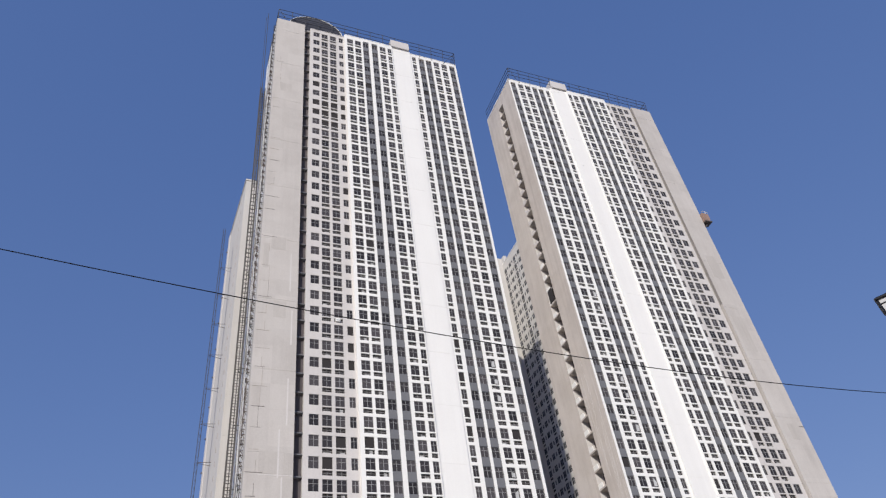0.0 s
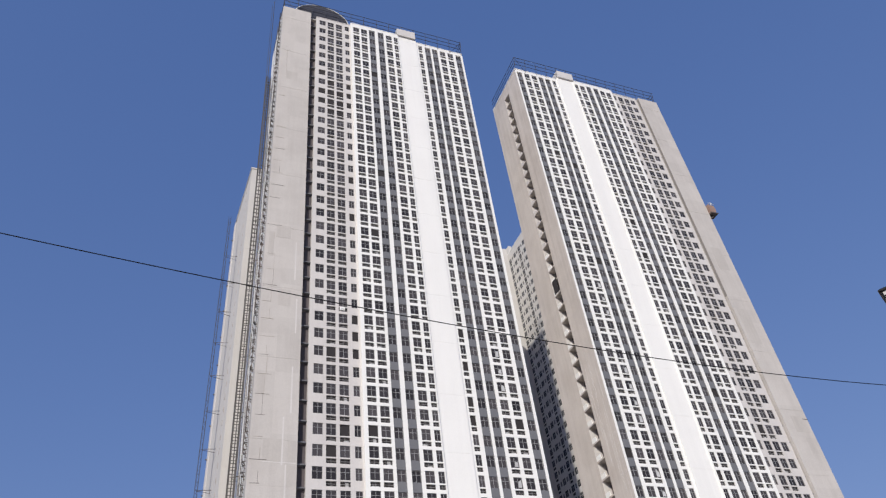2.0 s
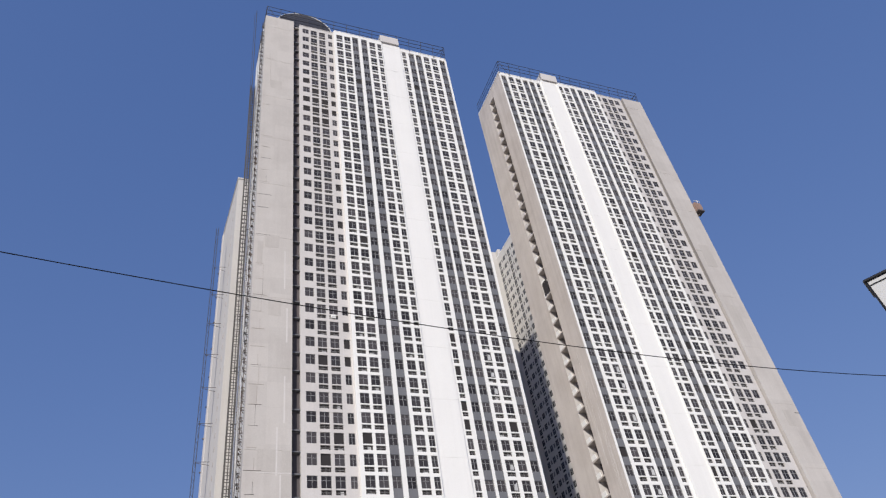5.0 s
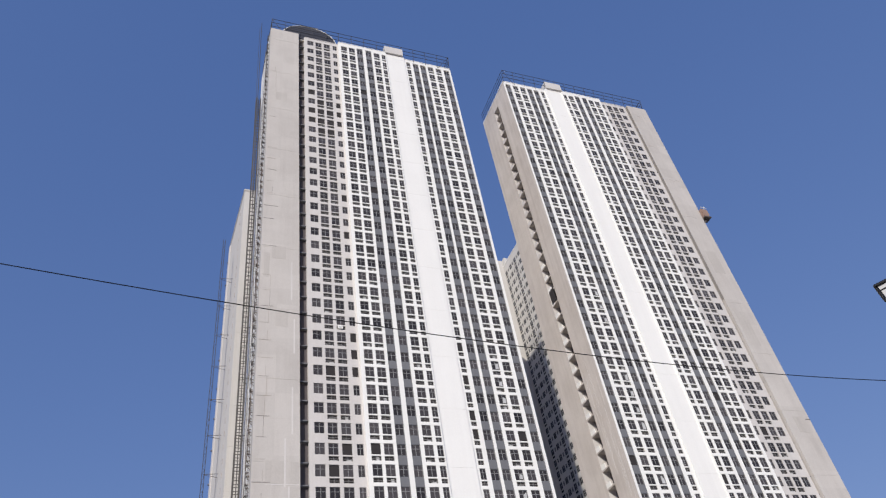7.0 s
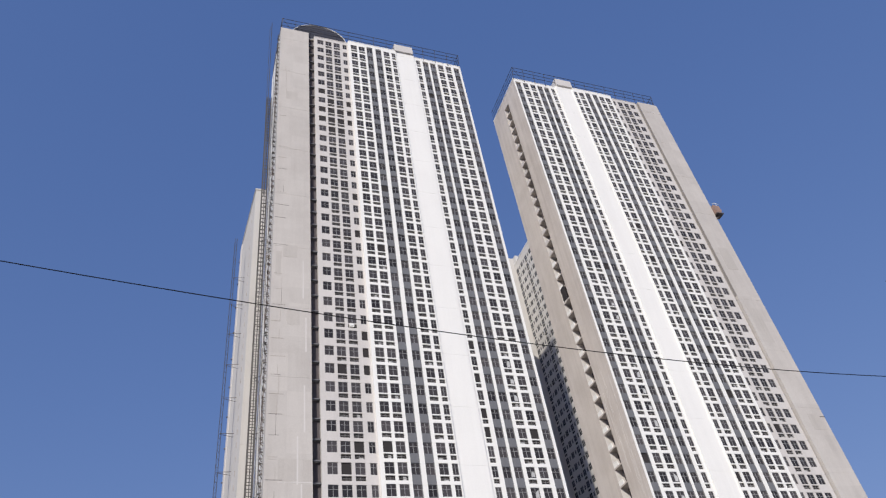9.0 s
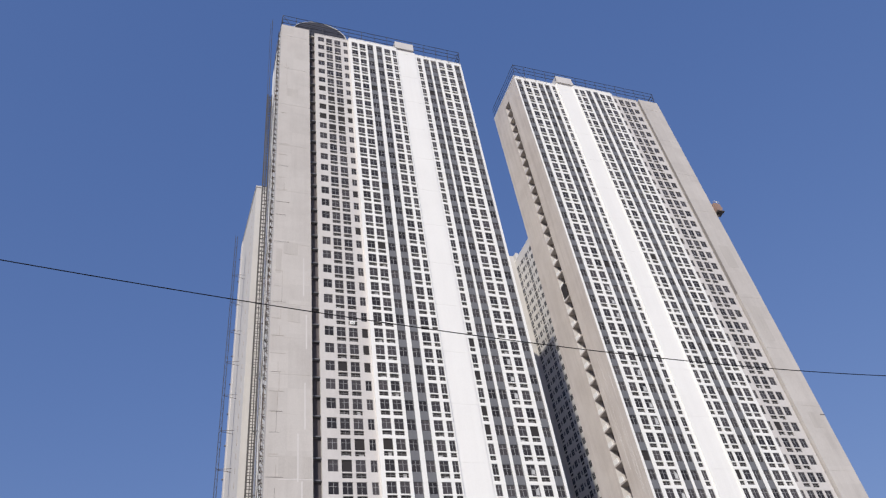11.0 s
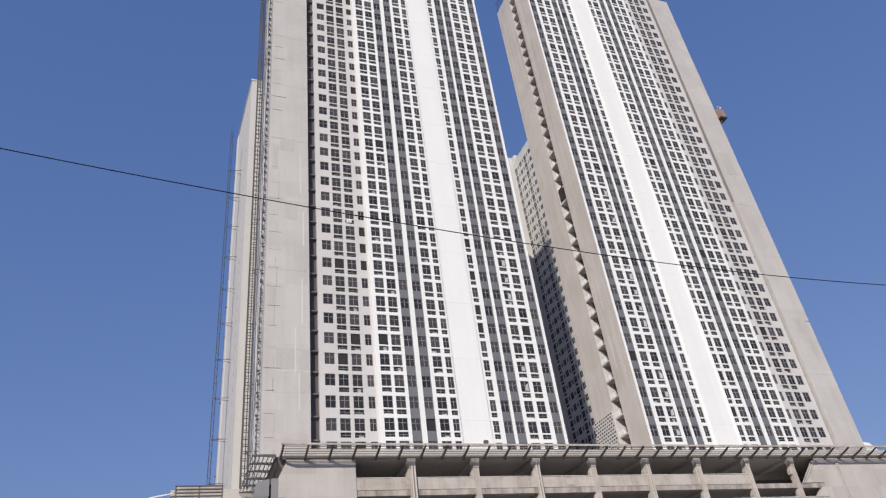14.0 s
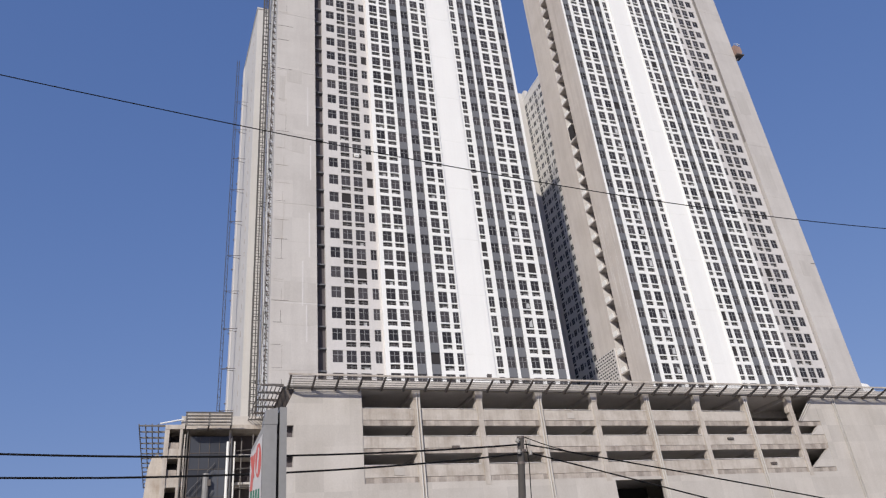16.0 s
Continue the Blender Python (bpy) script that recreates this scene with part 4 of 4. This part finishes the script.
body_shape.v[7] = (7.1, 73.9, 19.9)              # the top falls away to the back
part("sign_body", nearer(body_shape), SIGNGREY, sign, "grey clad body")
part("sign_head", nearer(Build().prism([(8.0, 22.0), (9.42, 22.0), (9.42, 23.7), (8.25, 23.4)], 'y', 71.95, 73.5)), SIGNGREY, sign)
part("sign_fin", nearer(Build().box(9.62, 10.32, 72.0, 73.4, SIGN_FOOT, 23.75)), SIGNGREY, sign, "narrow grey fin")
part("sign_gap", nearer(Build().box(9.35, 9.62, 72.5, 73.3, SIGN_FOOT, 23.3)), VOID, sign)


def on_panel(s, z):
    """A place on the slanting white panel: s metres along it from its front edge."""
    a, b = Vector((8.03, 71.97, 0)), Vector((7.08, 73.87, 0))
    p = a + (b - a) * (s / 2.12)
    n = Vector((-1.9, -0.95, 0)).normalized()
    return p, n, z


def panel_shape(poly, out, thick):
    b = Build()
    k = len(poly)
    lo, hi = [], []
    for s, z in poly:
        p, n, zz = on_panel(s, z)
        q0, q1 = p + n * out, p + n * (out + thick)
        lo.append((q0.x, q0.y, zz))
        hi.append((q1.x, q1.y, zz))
    b.v = lo + hi
    b.f = [tuple(range(k)), tuple(reversed(range(k, 2 * k)))] + [(i, k + i, k + (i + 1) % k, (i + 1) % k) for i in range(k)]
    return b


part("white_panel", nearer(panel_shape([(0.08, 12.5), (2.05, 12.5), (2.05, 19.4), (0.08, 21.0)], 0.0, 0.06)), SIGNWHITE, sign, "white sign panel")
part("red_stroke", nearer(panel_shape([(1.55, 15.9), (1.95, 15.9), (1.5, 19.2), (1.15, 19.5)], 0.062, 0.03)), SIGNRED, sign, "slanting red stroke")
part("red_stroke", nearer(panel_shape([(1.95, 19.1), (1.65, 19.3), (1.2, 17.2), (1.45, 16.9)], 0.095, 0.03)), SIGNRED, sign, "slanting red stroke")
ring = [(0.62 + 0.5 * math.cos(a), 18.6 + 1.65 * math.sin(a)) for a in [2 * math.pi * i / 18 for i in range(18)]]
part("red_ring", nearer(panel_shape(ring, 0.062, 0.03)), SIGNRED, sign, "red rounded emblem")
part("ring_slash", nearer(panel_shape([(0.66, 17.3), (0.85, 17.5), (0.62, 19.9), (0.45, 19.6)], 0.093, 0.02)), SIGNWHITE, sign)
for i in range(4):
    part("plain_bar", nearer(panel_shape([(0.3 + 0.42 * i, 14.6), (0.55 + 0.42 * i, 14.6), (0.55 + 0.42 * i, 15.9), (0.3 + 0.42 * i, 15.9)], 0.062, 0.03)), SIGNGREEN, sign)

# ---- street pole with its lines, 27 m off ----
pole = thing("utility_pole", (12.35, 27.0, 0), "leaning weathered grey utility pole with crossing lines", "utility pole")
shaft = Build()
sides = 10
for i, (z, r) in enumerate(((0, 0.19), (4.5, 0.165), (8.75, 0.14))):
    shaft.v += [(12.35 + 1.1 * z / 8.75 + r * math.cos(2 * math.pi * j / sides), 27.0 + r * math.sin(2 * math.pi * j / sides), z) for j in range(sides)]
for i in range(2):
    shaft.f += [(i * sides + j, i * sides + (j + 1) % sides, (i + 1) * sides + (j + 1) % sides, (i + 1) * sides + j) for j in range(sides)]
shaft.f.append(tuple(range(2 * sides, 3 * sides)))
part("shaft", shaft, POLE, pole)
part("band", Build().bar((13.45, 27, 8.15), (13.45, 27, 8.25), 0.165, 12), STEEL, pole)
part("band", Build().bar((13.32, 27, 7.65), (13.33, 27, 7.75), 0.165, 12), STEEL, pole)
part("top_cap", Build().bar((13.45, 27, 8.7), (13.45, 27, 8.8), 0.155, 12), STEEL, pole)
for z in (8.5, 8.05):
    part("insulator", Build().bar((13.2, 26.8, z), (13.2, 26.8, z + 0.16), 0.07, 8).bar((13.2, 26.8, z + 0.05), (13.2, 26.8, z + 0.09), 0.1, 8), CERAMIC, pole)
    part("insulator", Build().bar((13.7, 26.8, z - 0.05), (13.7, 26.8, z + 0.11), 0.07, 8), CERAMIC, pole)


part("drop_wire", Build().path([(13.6, 26.85, 8.6), (13.58, 26.8, 7.6), (13.42, 26.8, 6.0), (13.1, 26.82, 3.5)], 0.02, 5), CABLE, pole)


HANG = Vector((-0.055, 0.0, 0.05))
pole.location.x += HANG.x


def line(name, a, b, sag, r, label, n=28):
    a, b = Vector(a) + HANG, Vector(b) + HANG
    pts = []
    for i in range(n + 1):
        s = i / n
        p = a.lerp(b, s)
        p.z -= sag * 4 * s * (1 - s)
        pts.append(tuple(p))
    return single(name, Build().path(pts, r, 6), CABLE, label, "cable", group="overhead cables")


line("overhead_cable", (-30.0, 27.0, 11.14), (13.2, 26.9, 8.39), 1.34, 0.035, "black twisted overhead cable tied to the pole")
line("overhead_cable", (-30.0, 27.0, 10.40), (13.2, 26.9, 8.02), 1.57, 0.035, "black overhead cable tied lower on the pole")
line("overhead_cable", (13.6, 27.0, 8.44), (44.0, 27.0, 2.85), -0.12, 0.03, "black overhead cable falling away from the pole")
line("overhead_cable", (13.6, 27.0, 8.12), (36.0, 27.0, 2.4), -0.05, 0.03, "black lower cable falling away from the pole")
line("overhead_cable", (13.5, 26.9, 8.74), (15.6, 27.0, 8.12), 0.04, 0.018, "thin black service wire at the pole head")

# the single wire close overhead: a long sagging span
wire = Build()
pts = []
for i in range(91):
    u = -2.2 + 5.8 * i / 90
    v = 0.8000 - 0.0952 * u + 0.0306 * u * u + 0.0055 * u ** 3
    pts.append((9.0 * u, 9.0, 9.0 * v + 1.6))
for x, y, z in (pts[0], pts[-1]):
    wp = thing("utility_pole", (x, y + 0.2, 0), "plain grey pole that carries the overhead wire", "utility pole")
    part("shaft", Build().bar((x, y + 0.2, 0), (x, y + 0.2, z + 0.35), 0.15, 12), POLE, wp)
    part("insulator", Build().bar((x, y, z - 0.12), (x, y, z + 0.02), 0.05, 8), CERAMIC, wp)
    part("cross_pin", Build().bar((x, y - 0.06, z - 0.15), (x, y + 0.2, z - 0.15), 0.03, 6), STEEL, wp)
single("near_wire", wire.path(pts, 0.0085, 6), CABLE, "thin black wire in one long span overhead", "cable", group="overhead cables")

# ---- street lantern at the edge of the pavement ----
LX, LY, LZ = 7.783, 4.225, 6.16
lamp = thing("street_lamp", (LX, LY, 0), "black iron street lantern with milky panes on a post", "street lamp")
part("post", Build().bar((LX, LY, 0), (LX, LY, LZ - 0.6), 0.06, 12), LANTERN, lamp)
part("post_foot", Build().bar((LX, LY, 0), (LX, LY, 0.6), 0.12, 12), LANTERN, lamp)
part("collar", Build().bar((LX, LY, LZ - 0.6), (LX, LY, LZ - 0.42), 0.13, 10), LANTERN, lamp)
R1, R0 = 0.32, 0.28
corner = [(math.cos(math.pi / 2 * i + 2.862), math.sin(math.pi / 2 * i + 2.862)) for i in range(4)]
for i in range(4):
    (ax, ay), (bx, by) = corner[i], corner[(i + 1) % 4]
    b = Build()
    b.quad((LX + R0 * 0.96 * ax, LY + R0 * 0.96 * ay, LZ - 0.42), (LX + R0 * 0.96 * bx, LY + R0 * 0.96 * by, LZ - 0.42), (LX + R1 * 0.94 * bx, LY + R1 * 0.94 * by, LZ - 0.02), (LX + R1 * 0.94 * ax, LY + R1 * 0.94 * ay, LZ - 0.02))
    part("pane", b, FROST, lamp, "milky glass pane")
    part("rib", Build().bar((LX + R0 * ax, LY + R0 * ay, LZ - 0.42), (LX + R1 * 0.95 * ax, LY + R1 * 0.95 * ay, LZ - 0.03), 0.013, 6), LANTERN, lamp)
    part("inner_rail", Build().bar((LX + R1 * 0.93 * ax, LY + R1 * 0.93 * ay, LZ - 0.075), (LX + R1 * 0.93 * bx, LY + R1 * 0.93 * by, LZ - 0.075), 0.009, 6), LANTERN, lamp)
    part("eave", Build().bar((LX + R1 * ax, LY + R1 * ay, LZ), (LX + R1 * bx, LY + R1 * by, LZ), 0.018, 6), LANTERN, lamp)
    part("foot_ring", Build().bar((LX + R0 * ax, LY + R0 * ay, LZ - 0.42), (LX + R0 * bx, LY + R0 * by, LZ - 0.42), 0.016, 6), LANTERN, lamp)
roof = Build()
roof.v = [(LX + R1 * x, LY + R1 * y, LZ + 0.012) for x, y in corner] + [(LX + 0.12 * x, LY + 0.12 * y, LZ + 0.07) for x, y in corner]
roof.f = [(i, (i + 1) % 4, 4 + (i + 1) % 4, 4 + i) for i in range(4)] + [tuple(range(4, 8)), tuple(reversed(range(4)))]
part("lantern_roof", roof, LANTERN, lamp)
